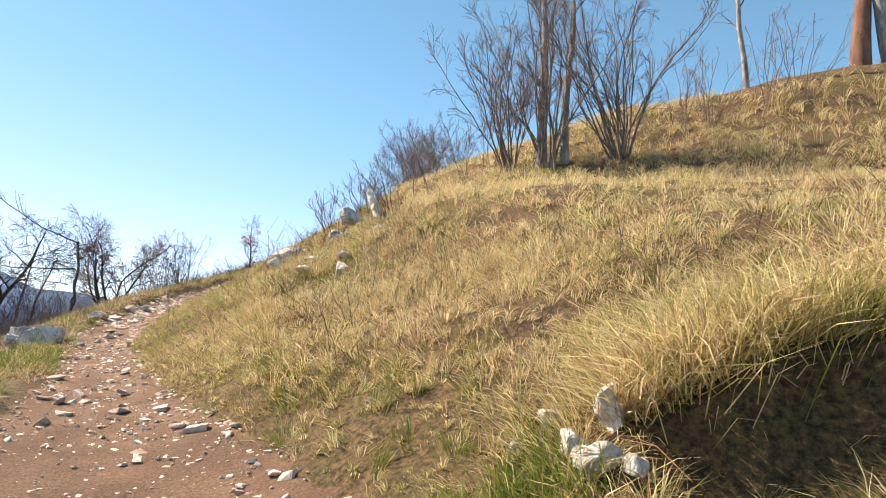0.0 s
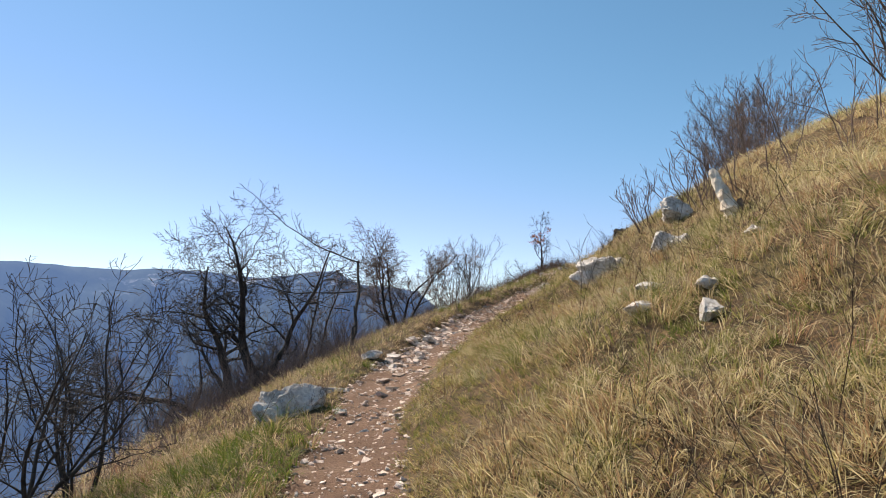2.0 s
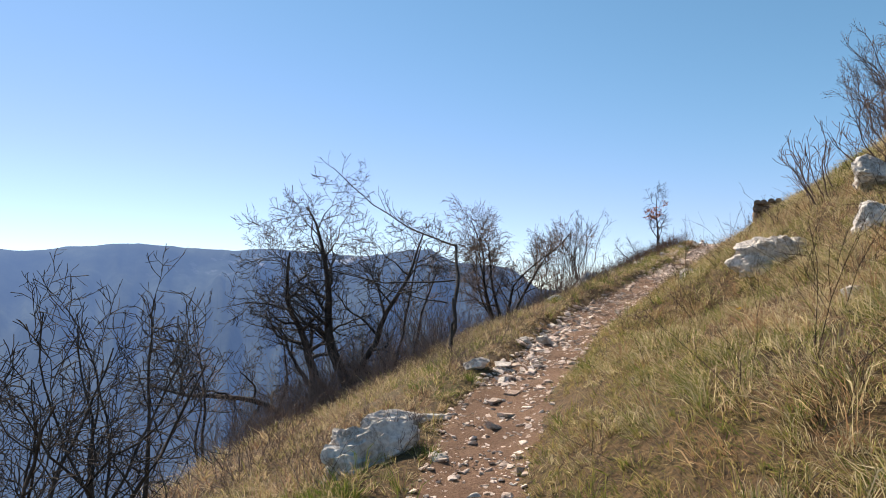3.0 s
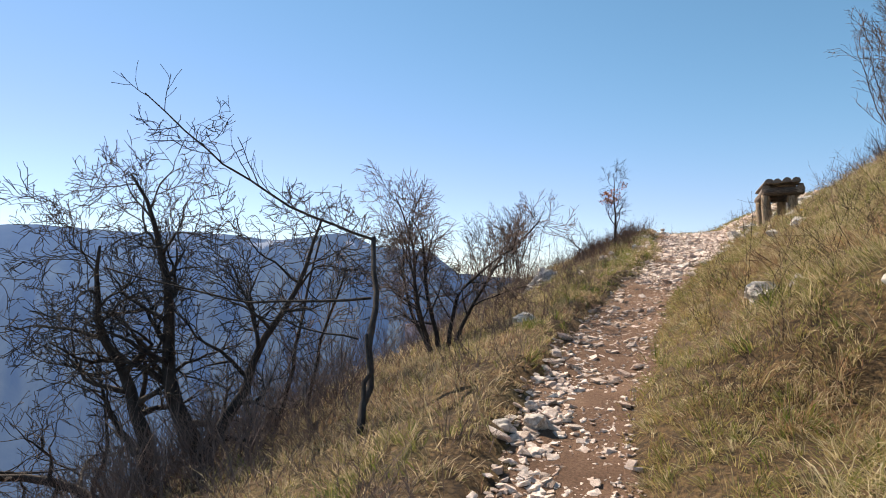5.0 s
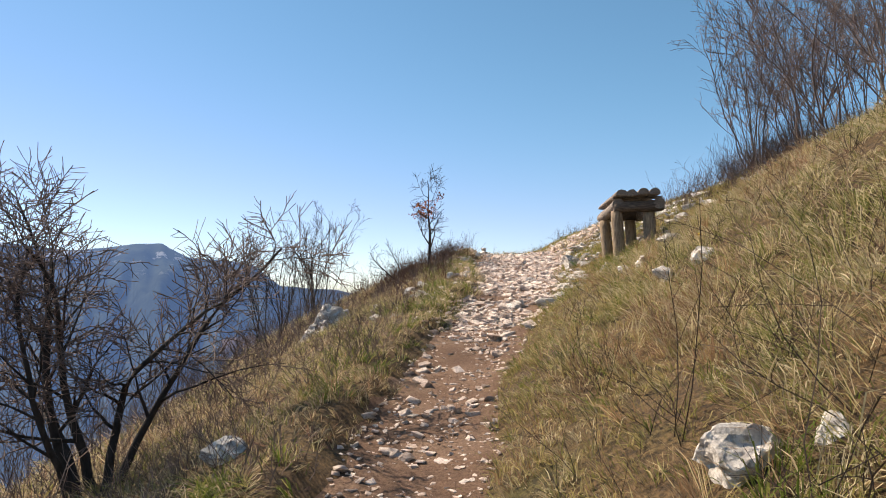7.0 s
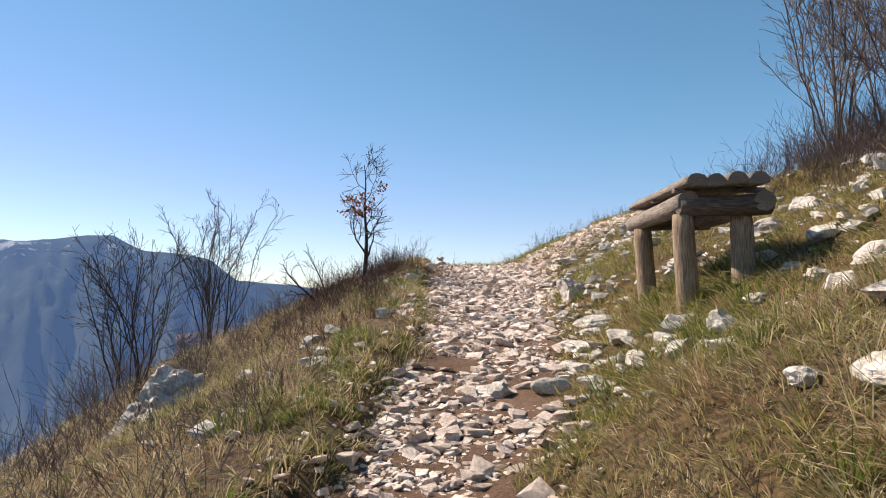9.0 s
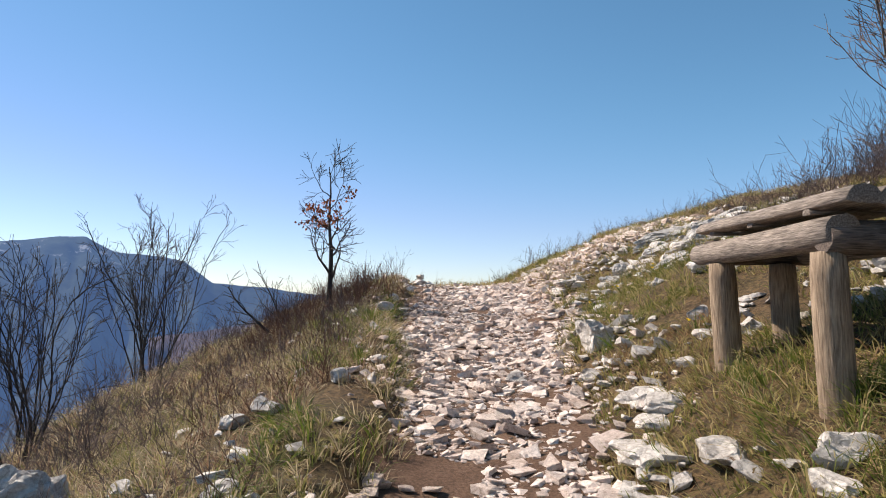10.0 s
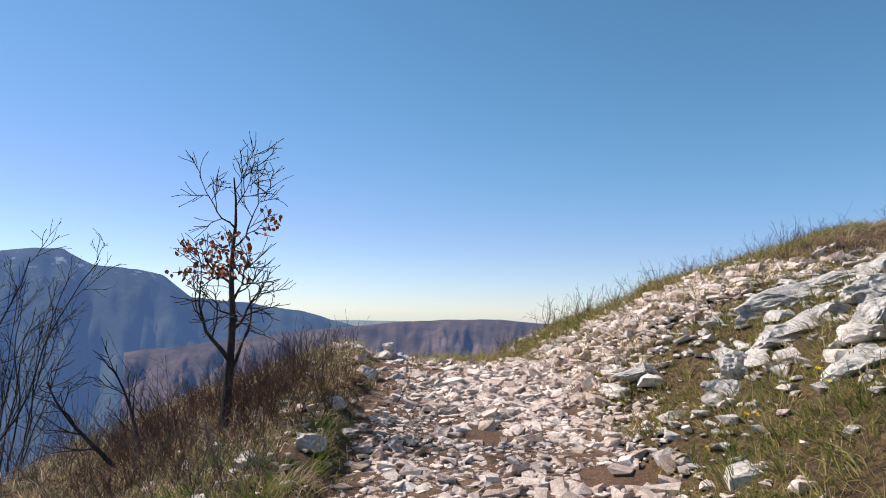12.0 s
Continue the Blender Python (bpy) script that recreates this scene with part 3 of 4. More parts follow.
# ---- the log table ----
def log_mesh(r0, r1, length, rng, half=False, sides=14, rings=9):
    """A round or halved log along +y from 0, slightly bent, uneven and worn at its ends."""
    bm = bmesh.new()
    loops = []
    ph = rng.uniform(0, 6)
    for k in range(rings):
        f = k / (rings - 1)
        r = r0 + (r1 - r0) * f
        if k in (0, rings - 1):
            r *= 0.93
        bx, bz = 0.012 * math.sin(3 * f + ph), 0.010 * math.cos(2.3 * f + ph)
        y = length * min(max(f, 0.0), 1.0) + (0.012 if k == 0 else -0.012 if k == rings - 1 else 0)
        loop = []
        for s in range(sides):
            a = 2 * math.pi * s / sides
            w = 1 + 0.05 * math.sin(2 * a + ph) + 0.03 * math.sin(5 * a + ph * 2 + f)
            px, pz = r * w * math.cos(a), r * w * math.sin(a)
            if half and pz < 0:
                pz *= 0.12
            loop.append(bm.verts.new((px + bx, y, pz + bz)))
        loops.append(loop)
    for a, b in zip(loops, loops[1:]):
        for s in range(sides):
            bm.faces.new((a[s], b[s], b[(s + 1) % sides], a[(s + 1) % sides]))
    for loop, sign, y in ((loops[0], 1, 0.0), (loops[-1], -1, length)):
        mid = bm.verts.new(sum((v.co for v in loop), Vector()) / sides + Vector((0, -0.006 * sign, 0)))
        for s in range(sides):
            q = (loop[(s + 1) % sides], mid, loop[s])
            bm.faces.new(q if sign > 0 else q[::-1])
    bmesh.ops.recalc_face_normals(bm, faces=bm.faces)
    for f in bm.faces:
        f.smooth = len(f.verts) == 4
    return bm


def log_table(x, y, yaw):
    rng = random.Random(4)
    base = ground_z(x, y)
    top = 4.68 - base
    t = empty("log_table", x, y, base, yaw)
    for lx, ly in ((-0.25, -0.52), (-0.25, 0.58), (0.13, -0.5), (0.10, 0.6)):
        wx, wy = (t.matrix_basis @ Vector((lx, ly, 0)))[:2]
        gz = ground_z(wx, wy) - base - 0.18
        ob = part("leg", log_mesh(0.079, 0.074, top - 0.12 - gz, rng), LOG_UP, t)
        ob.matrix_local = pose(lx, ly, gz, 90, rng.uniform(-2, 2), rng.uniform(0, 90))
    for lx in (-0.28, 0.24):
        ob = part("rail", log_mesh(0.078, 0.07, 1.52, rng), LOG_ALONG, t)
        ob.matrix_local = pose(lx, -0.64, top - 0.055)
    for ly in (-0.56, 0.66):
        ob = part("crossbeam", log_mesh(0.08, 0.076, 0.66, rng), LOG_SHADED, t, "weathered log crossbeam, colour darkened for shade")
        ob.matrix_local = pose(0.325, ly, top - 0.065, 0, 0, 90)
    for ly in (-0.45, 0.1, 0.6):
        ob = part("batten", log_mesh(0.035, 0.033, 0.66, rng, True), LOG_ALONG, t)
        ob.matrix_local = pose(0.33, ly, top + 0.03, 0, 0, 90)
    for n in range(4):
        ob = part("half_log_slat", log_mesh(0.078, 0.066, 1.58 + rng.uniform(-0.05, 0.05), rng, True), LOG_ALONG, t, "weathered grey half-log slat")
        ob.matrix_local = pose(-0.245 + 0.145 * n, -0.74 + rng.uniform(-0.03, 0.03), top + 0.062, rng.uniform(-0.5, 0.5), rng.uniform(-4, 4), rng.uniform(-1, 1))
    return tagged(t, "rustic table of weathered grey logs with half-log slats, beside the path", "table")


log_table(-4.07, 21.6, 6.0)


# ---- trees and bushes ----
def tubes(branches, sides):
    """Vertices and quads of tapering tubes along polylines of (points, radii)."""
    V, F, base = [], [], 0
    for pts, rad in branches:
        pts, rad = np.array(pts), np.array(rad)
        tan = np.gradient(pts, axis=0)
        tan /= np.linalg.norm(tan, axis=1)[:, None] + 1e-9
        ref = np.where(np.abs(tan[:, 2:3]) > 0.8, (1.0, 0.0, 0.0), (0.0, 0.0, 1.0))
        u = np.cross(tan, ref)
        u /= np.linalg.norm(u, axis=1)[:, None] + 1e-9
        w = np.cross(tan, u)
        a = np.arange(sides) * 2 * math.pi / sides
        ring = pts[:, None] + rad[:, None, None] * (np.cos(a)[None, :, None] * u[:, None] + np.sin(a)[None, :, None] * w[:, None])
        n = len(pts)
        V.append(ring.reshape(-1, 3))
        i = base + np.arange(n * sides).reshape(n, sides)
        j = np.roll(i, -1, axis=1)
        F.append(np.stack([i[:-1], i[1:], j[1:], j[:-1]], -1).reshape(-1, 4))
        base += n * sides
    return np.concatenate(V), np.concatenate(F)


def sweep(rng, p, d, length, r0, r1, wander, rise, segs):
    """One crooked branch: points, radii."""
    pts, rad = [p.copy()], [r0]
    d = d / np.linalg.norm(d)
    for k in range(segs):
        d = d + rng.normal(0, wander, 3) + np.array([0, 0, rise])
        d /= np.linalg.norm(d)
        p = p + d * length / segs
        pts.append(p.copy())
        rad.append(r0 + (r1 - r0) * ((k + 1) / segs) ** 0.8)
    return np.array(pts), np.array(rad)


def side_way(rng, d, angle):
    """A way at that angle from d, at a random turn."""
    d = d / np.linalg.norm(d)
    r = rng.normal(0, 1, 3)
    r -= d * r.dot(d)
    r /= np.linalg.norm(r) + 1e-9
    return d * math.cos(angle) + r * math.sin(angle)


def fork(rng, branch, count, start, length, angle, thin, wander, rise, segs, end=0.0022):
    """Side branches along a branch."""
    pts, rad = branch
    out = []
    for k in range(count):
        f = start + (1 - start) * (k + rng.uniform(0.1, 0.9)) / count
        i = min(f * (len(pts) - 1), len(pts) - 1.001)
        a, g = int(i), i - int(i)
        p = pts[a] * (1 - g) + pts[a + 1] * g
        r = (rad[a] * (1 - g) + rad[a + 1] * g) * thin
        way = side_way(rng, pts[a + 1] - pts[a], angle * rng.uniform(0.6, 1.3))
        out.append(sweep(rng, p, way, length * rng.uniform(0.55, 1.2) * (1.15 - 0.6 * f), max(r, end), end, wander, rise, segs))
    return out


def plant(name, x, y, label, category, stems, orders, bark, twig_bark, group="", seed=1, sink=0.08, single=False):
    """A bare tree or bush: stems (dx, dy, way, length, r0, r1, wander, rise), then orders of (count, start, length, angle, thin, wander, rise, segs)."""
    rng = np.random.default_rng(seed)
    z = ground_z(x, y)
    t = empty(name, x, y, z)
    level = []
    for dx, dy, way, length, r0, r1, wander, rise in stems:
        gz = ground_z(x + dx, y + dy) - z - sink
        level.append(sweep(rng, np.array([dx, dy, gz]), np.array(way, float), length, r0, r1, wander, rise, 11))
    word = "trunk" if len(stems) <= 4 else "stem"
    for b in level:
        v, f = tubes([b], 9)
        ob = new(word, mesh_of(word, v, [f], bark, True))
        ob.parent = t
    V, F, base = [], [], 0
    tips = level
    for n, order in enumerate(orders):
        tips = [c for b in tips for c in fork(rng, b, *order)]
        if n == 0 and single:
            for b in tips:
                v, f = tubes([b], 6)
                ob = new("branch", mesh_of("branch", v, [f], bark, True))
                ob.parent = t
            continue
        v, f = tubes(tips, 5 if n == 0 else 4 if n == 1 else 3)
        V.append(v)
        F.append(f + base)
        base += len(v)
    ob = new("crown", mesh_of("crown", np.concatenate(V), [np.concatenate(F)], twig_bark, True))
    ob.parent = t
    tagged(ob, kind="stuff")
    tagged(t, label, category, group)
    return t, tips


# the old oak on the outer slope
plant("oak_tree", -10.2, 13.8, "old bare dark oak with several crooked trunks below the path", "tree",
      [(0.3, 0.1, (0.05, 0.0, 1), 3.6, 0.13, 0.012, 0.12, 0.02), (-0.3, -0.15, (-0.3, -0.05, 1), 3.1, 0.12, 0.014, 0.14, 0.03),
       (0.4, -0.1, (0.45, -0.15, 0.9), 3.3, 0.085, 0.012, 0.15, 0.05), (-0.5, -0.2, (-1.0, -0.5, 0.5), 3.0, 0.075, 0.018, 0.15, 0.02)],
      [(13, 0.16, 1.65, 1.1, 0.6, 0.25, 0.035, 10), (8, 0.15, 0.85, 0.9, 0.62, 0.21, 0.03, 7), (5, 0.1, 0.34, 0.9, 0.65, 0.24, 0.02, 4, 0.0042), (3, 0.25, 0.14, 0.9, 0.8, 0.2, 0.01, 2, 0.0032)],
      BARK, BARK, seed=8, single=True)
# saplings crowding the oak's foot
plant("bare_sapling", -9.6, 14.6, "thin bare dark sapling beside the oak", "tree", [(0, 0, (0.1, 0, 1), 2.6, 0.035, 0.01, 0.09, 0.03), (0.25, 0.2, (0.25, 0, 1), 2.1, 0.03, 0.01, 0.09, 0.03)],
      [(8, 0.25, 0.8, 0.7, 0.5, 0.14, 0.06, 5), (5, 0.2, 0.35, 0.7, 0.6, 0.14, 0.03, 3, 0.0042), (3, 0.2, 0.2, 0.7, 0.8, 0.12, 0, 2, 0.004)], BARK, TWIG, "saplings below the path", 21)
plant("bare_sapling", -11.6, 12.2, "thin bare dark sapling on the outer slope", "tree", [(0, 0, (-0.1, 0, 1), 2.3, 0.035, 0.01, 0.1, 0.03), (-0.3, 0.2, (-0.35, 0, 1), 2.0, 0.03, 0.01, 0.1, 0.03)],
      [(8, 0.25, 0.8, 0.7, 0.5, 0.14, 0.06, 5), (5, 0.2, 0.35, 0.7, 0.6, 0.14, 0.03, 3, 0.0042), (3, 0.2, 0.2, 0.7, 0.8, 0.12, 0, 2, 0.004)], BARK, TWIG, "saplings below the path", 22)


def snapped_tree():
    """A thin dead trunk, snapped at head height, its broken tops hanging against the oak."""
    x, y = -6.98, 12.5
    z = ground_z(x, y)
    t = empty("snapped_tree", x, y, z)
    rng = np.random.default_rng(5)
    o = np.array([x, y, z])

    def line(word, a, b, r0, r1, bow, segs=12, label=""):
        a, b = np.array(a) - o, np.array(b) - o
        f = np.linspace(0, 1, segs)[:, None]
        pts = a + (b - a) * f + np.array(bow) * np.sin(np.pi * f) + rng.normal(0, 0.02, (segs, 3)) * np.sin(np.pi * f)
        v, q = tubes([(pts, np.linspace(r0, r1, segs))], 8)
        ob = new(word, mesh_of(word, v, [q], BARK, True))
        ob.parent = t
        tagged(ob, label)
        return pts, np.linspace(r0, r1, segs)

    line("trunk", (-6.98, 12.5, z - 0.1), (-7.37, 13.34, 3.43), 0.032, 0.022, (0.09, -0.02, 0))
    line("trunk", (-6.93, 12.45, z - 0.1), (-7.05, 12.75, z + 0.75), 0.026, 0.014, (0.03, 0, 0))
    a = line("broken_branch", (-7.36, 13.34, 3.41), (-8.5, 11.8, 4.5), 0.014, 0.005, (-0.05, -0.05, -0.12), label="long thin snapped branch")
    b = line("broken_branch", (-7.33, 13.25, 2.89), (-9.3, 12.1, 3.15), 0.013, 0.006, (0, 0, -0.14), label="long thin snapped branch")
    c = line("broken_branch", (-7.3, 13.0, 2.55), (-8.7, 12.6, 2.95), 0.009, 0.004, (0, 0, -0.05), label="long thin snapped branch")
    twigs = [q for br in (a, b, c) for q in fork(rng, br, 13, 0.1, 0.55, 0.8, 0.6, 0.14, 0.03, 4, 0.0035)]
    twigs += [q for br in list(twigs) for q in fork(rng, br, 3, 0.2, 0.22, 0.8, 0.6, 0.12, 0.0, 3, 0.0025)]
    v, q = tubes(twigs, 3)
    ob = new("crown", mesh_of("crown", v, [q], BARK))
    ob.parent = t
    tagged(ob, kind="stuff")
    return tagged(t, "snapped dead tree with long broken branches hanging sideways", "tree")


snapped_tree()


def fan(rng, count, spread, lean, length, r0, low=0.75):
    """Stems of a bush that fan out from one root."""
    out = []
    for _ in range(count):
        a, s = rng.uniform(0, 2 * math.pi), rng.uniform(0.1, 1) * spread
        out.append((0.35 * math.cos(a) * rng.uniform(0.1, 0.6), 0.35 * math.sin(a) * rng.uniform(0.1, 0.6),
                    (math.cos(a) * s + lean[0], math.sin(a) * s + lean[1], 1), length * rng.uniform(low, 1.1), r0 * rng.uniform(0.6, 1.1), 0.005, 0.12, 0.015))
    return out


BUSH = [(8, 0.2, 0.85, 0.55, 0.6, 0.14, 0.04, 6, 0.004), (6, 0.15, 0.42, 0.6, 0.7, 0.14, 0.03, 4, 0.0032), (2, 0.2, 0.2, 0.6, 0.8, 0.12, 0.02, 2, 0.0026)]
THIN_BUSH = [(4, 0.25, 0.5, 0.5, 0.6, 0.13, 0.05, 5, 0.0035), (3, 0.15, 0.25, 0.6, 0.7, 0.14, 0.03, 3, 0.003)]
SPRAY = [(6, 0.25, 0.7, 0.45, 0.55, 0.13, 0.04, 6, 0.0036), (4, 0.15, 0.36, 0.55, 0.7, 0.13, 0.03, 4, 0.003), (2, 0.2, 0.18, 0.6, 0.8, 0.1, 0.02, 2, 0.0026)]
R = random.Random(77)
plant("bare_thorn_tree", -8.3, 16.35, "bare twiggy thorn tree with forked grey-brown stems", "tree",
      [(0, 0, (-0.6, -0.25, 1), 2.35, 0.042, 0.008, 0.12, 0.07), (0.1, 0.05, (-0.25, -0.1, 1), 2.0, 0.042, 0.008, 0.15, 0.02), (0.15, 0, (0.35, -0.15, 1), 1.9, 0.038, 0.008, 0.15, 0.02),
       (0.2, 0.1, (0.45, 0.1, 1), 2.2, 0.035, 0.008, 0.12, 0.06), (-0.1, 0.1, (-0.4, 0.3, 1), 2.2, 0.035, 0.008, 0.12, 0.06), (0.0, -0.1, (-0.05, -0.4, 1), 2.0, 0.03, 0.008, 0.12, 0.06)],
      [(11, 0.22, 0.95, 0.8, 0.55, 0.2, 0.03, 6), (8, 0.15, 0.45, 0.9, 0.65, 0.2, 0.01, 4, 0.0036), (6, 0.15, 0.2, 0.85, 0.8, 0.12, 0.01, 2, 0.0026)], BARK, TWIG, seed=30, single=True)
for n, (x, y, h, c) in enumerate([(-6.5, 6.75, 2.1, 7), (-6.95, 7.75, 2.0, 6), (-8.1, 7.5, 2.2, 6), (-7.4, 6.0, 1.9, 6)]):
    plant("bare_bush", x, y, "dark bare bush with crooked stems on the outer slope", "bush", fan(R, c, 0.55, (0, 0), h, 0.026),
          [(8, 0.25, 0.75, 0.9, 0.55, 0.22, 0.05, 6), (6, 0.2, 0.36, 0.85, 0.62, 0.2, 0.03, 4, 0.003), (2, 0.2, 0.16, 0.8, 0.7, 0.15, 0.02, 2, 0.0024)], BARK, BARK, "bushes on the outer slope", 40 + n)
for n, (x, y, h, c) in enumerate([(-11.3, 28.0, 2.7, 12), (-10.95, 24.9, 2.25, 8), (-11.9, 26.2, 2.3, 6), (-12.6, 30.4, 3.0, 9)]):
    plant("bare_sapling_clump", x, y, "clump of tall thin bare grey-brown saplings below the path", "bush", fan(R, c, 0.28, (0, 0), h, 0.016), SPRAY, BARK, BARK, "sapling clumps", 50 + n)

# the little oak that keeps its leaves
tree, tips = plant("young_oak", -8.22, 27.2, "young crooked oak with a few withered russet leaves", "tree",
                   [(0, 0, (0.02, 0, 1), 2.15, 0.05, 0.006, 0.1, 0.04)],
                   [(11, 0.2, 0.8, 1.0, 0.62, 0.2, 0.09, 8), (6, 0.2, 0.36, 0.8, 0.65, 0.2, 0.05, 5, 0.0036), (5, 0.15, 0.2, 0.7, 0.8, 0.14, 0.03, 3, 0.003)], BARK, BARK, seed=71, single=True)
plant("bare_shrub", -8.85, 26.9, "low leaning bare shrub beside the young oak", "bush", [(0, 0, (-0.75, 0, 0.75), 1.0, 0.026, 0.006, 0.1, 0.03), (0.1, 0.1, (-0.5, 0.2, 0.9), 0.85, 0.02, 0.006, 0.1, 0.03)],
      [(6, 0.3, 0.45, 0.7, 0.6, 0.15, 0.06, 5), (5, 0.2, 0.22, 0.7, 0.7, 0.15, 0.03, 3, 0.003)], BARK, BARK, seed=72)


def leaves(parent, tips, count, keep, seed):
    """Curled withered leaves at the twigs' ends."""
    rng = np.random.default_rng(seed)
    ends = [b[0][-1] for b in tips if keep(b[0][-1])]
    V, F = [], []
    for _ in range(count):
        p = ends[rng.integers(len(ends))] + rng.normal(0, 0.025, 3)
        a = side_way(rng, np.array([0, 0, -1.0]), rng.uniform(0.3, 1.2)) * rng.uniform(0.04, 0.065)
        w = np.cross(a, rng.normal(0, 1, 3))
        w = w / (np.linalg.norm(w) + 1e-9) * rng.uniform(0.012, 0.02)
        n = np.cross(a, w) / 0.06 * 0.25
        i = len(V)
        V += [p, p + a * 0.35 + w, p + a * 0.75 + w * 0.8 + n * 0.3, p + a, p + a * 0.75 - w * 0.8 + n * 0.3, p + a * 0.35 - w, p + a * 0.5 - n * 0.5]
        F += [(i + k, i + (k + 1) % 6, i + 6) for k in range(6)]
    ob = new("leaves", mesh_of("leaves", V, [F], LEAF))
    ob.parent = parent
    return tagged(ob, "withered russet leaves")


leaves(tree, tips, 240, lambda p: 1.2 < p[2] < 1.85 and abs(p[0] + 0.1 - 0.35 * (p[2] - 1.3)) < 0.24, 3)

# bushes on the hillside
for n, (x, y, h, c, bark) in enumerate([(3.7, 14.2, 4.6, 16, GREY_BARK), (2.0, 13.9, 4.4, 11, GREY_BARK), (1.35, 14.4, 3.2, 10, GREY_BARK)]):
    plant("hazel_bush", x, y, "tall bare hazel bush with many grey stems on the bank", "bush", fan(R, c + 3, 0.5, (-0.14, 0), h, 0.03), BUSH, bark, TWIG, "hazel bushes", 70 + n)
for n, (x, y, h, r) in enumerate([(1.95, 14.3, 5.4, 0.12), (2.5, 14.4, 5.4, 0.115), (7.9, 17.6, 5.0, 0.09), (12.0, 17.9, 6.0, 0.24)]):
    plant("grey_tree", x, y, "slender bare tree with pale grey bark on the bank", "tree", [(0, 0, (0.03 - 0.05 * n, 0, 1), h, r, 0.03, 0.05, 0.03)],
          [(7, 0.3, 1.3, 0.7, 0.5, 0.12, 0.06, 6), (5, 0.2, 0.6, 0.7, 0.6, 0.12, 0.03, 4, 0.004)], PALE_BARK, TWIG, "grey trees", 80 + n)
plant("brown_tree", 11.2, 18.0, "thick reddish-brown bare tree trunk on top of the bank", "tree", [(0, 0, (0.02, 0, 1), 5.6, 0.29, 0.1, 0.03, 0.03)],
      [(6, 0.5, 1.6, 0.7, 0.5, 0.12, 0.06, 6), (4, 0.2, 0.7, 0.7, 0.6, 0.12, 0.03, 4, 0.004)], RED_TWIG, TWIG, seed=90)
for n, (x, y, h, c, l) in enumerate([(-1.15, 13.4, 1.6, 5, (-0.5, 0)), (-0.45, 14.0, 1.7, 5, (-0.2, 0)), (0.3, 14.2, 1.6, 5, (-0.1, 0)), (-2.5, 14.6, 0.8, 8, (-0.15, 0)), (-1.8, 14.2, 0.9, 9, (-0.15, 0)), (-1.5, 13.8, 0.9, 9, (-0.15, 0)), (0.9, 14.6, 1.3, 5, (0, 0)), (5.4, 15.6, 1.8, 9, (0, 0)), (6.2, 15.8, 2.0, 9, (0, 0)), (7.6, 16.0, 2.6, 10, (0, 0)), (8.4, 15.8, 2.4, 9, (0, 0))]):
    plant("bare_bush", x, y, "low bare brown bush on the grassy bank", "bush", fan(R, c - 1, 0.55, l, h, 0.011), THIN_BUSH, TWIG, TWIG, "bushes on the bank", 100 + n)
for n, (x, y, h, c, l) in enumerate([(-1.6, 25.0, 3.1, 11, (-0.12, 0)), (-1.1, 24.0, 3.3, 10, (-0.1, 0)), (-0.4, 26.0, 3.6, 11, (-0.08, 0)), (-1.0, 22.8, 2.9, 10, (-0.08, 0)), (0.1, 24.5, 3.2, 9, (0, 0)), (-0.4, 22.2, 3.0, 9, (0, 0)), (-1.0, 20.6, 2.4, 8, (0, 0))]):
    plant("hazel_bush", x, y, "tall bare hazel bush with many brown stems above the table", "bush", fan(R, c - 1, 0.42, l, h, 0.016), BUSH, TWIG if n % 2 else GREY_BARK, TWIG, "bushes above the table", 110 + n)


def broken_stump(x, y):
    rng = np.random.default_rng(2)
    z = ground_z(x, y)
    t = empty("broken_stump", x, y, z)
    for word, pts, r0, r1 in (("stump", [(0, 0, -0.1), (0.03, 0, 0.15), (-0.02, 0, 0.32), (-0.1, 0.01, 0.5), (-0.17, 0.02, 0.68)], 0.11, 0.045), ("stub", [(0.05, 0.03, 0.0), (0.12, 0.02, 0.15), (0.13, 0.0, 0.3)], 0.05, 0.03)):
        f = np.linspace(0, len(pts) - 1, 14)
        p = np.stack([np.interp(f, range(len(pts)), [q[k] for q in pts]) for k in range(3)], -1)
        rad = np.linspace(r0, r1, 14) * (1 + 0.12 * rng.normal(0, 1, 14))
        rad[-1] *= 0.3
        v, q = tubes([(p, rad)], 11)
        v += rng.normal(0, 0.006, v.shape)
        ob = new(word, mesh_of(word, v, [q], PALE_WOOD if word == "stump" else TWIG, False))
        ob.parent = t
    return tagged(t, "broken bleached tree stump standing in the dry grass", "stump")


broken_stump(-1.2, 11.7)


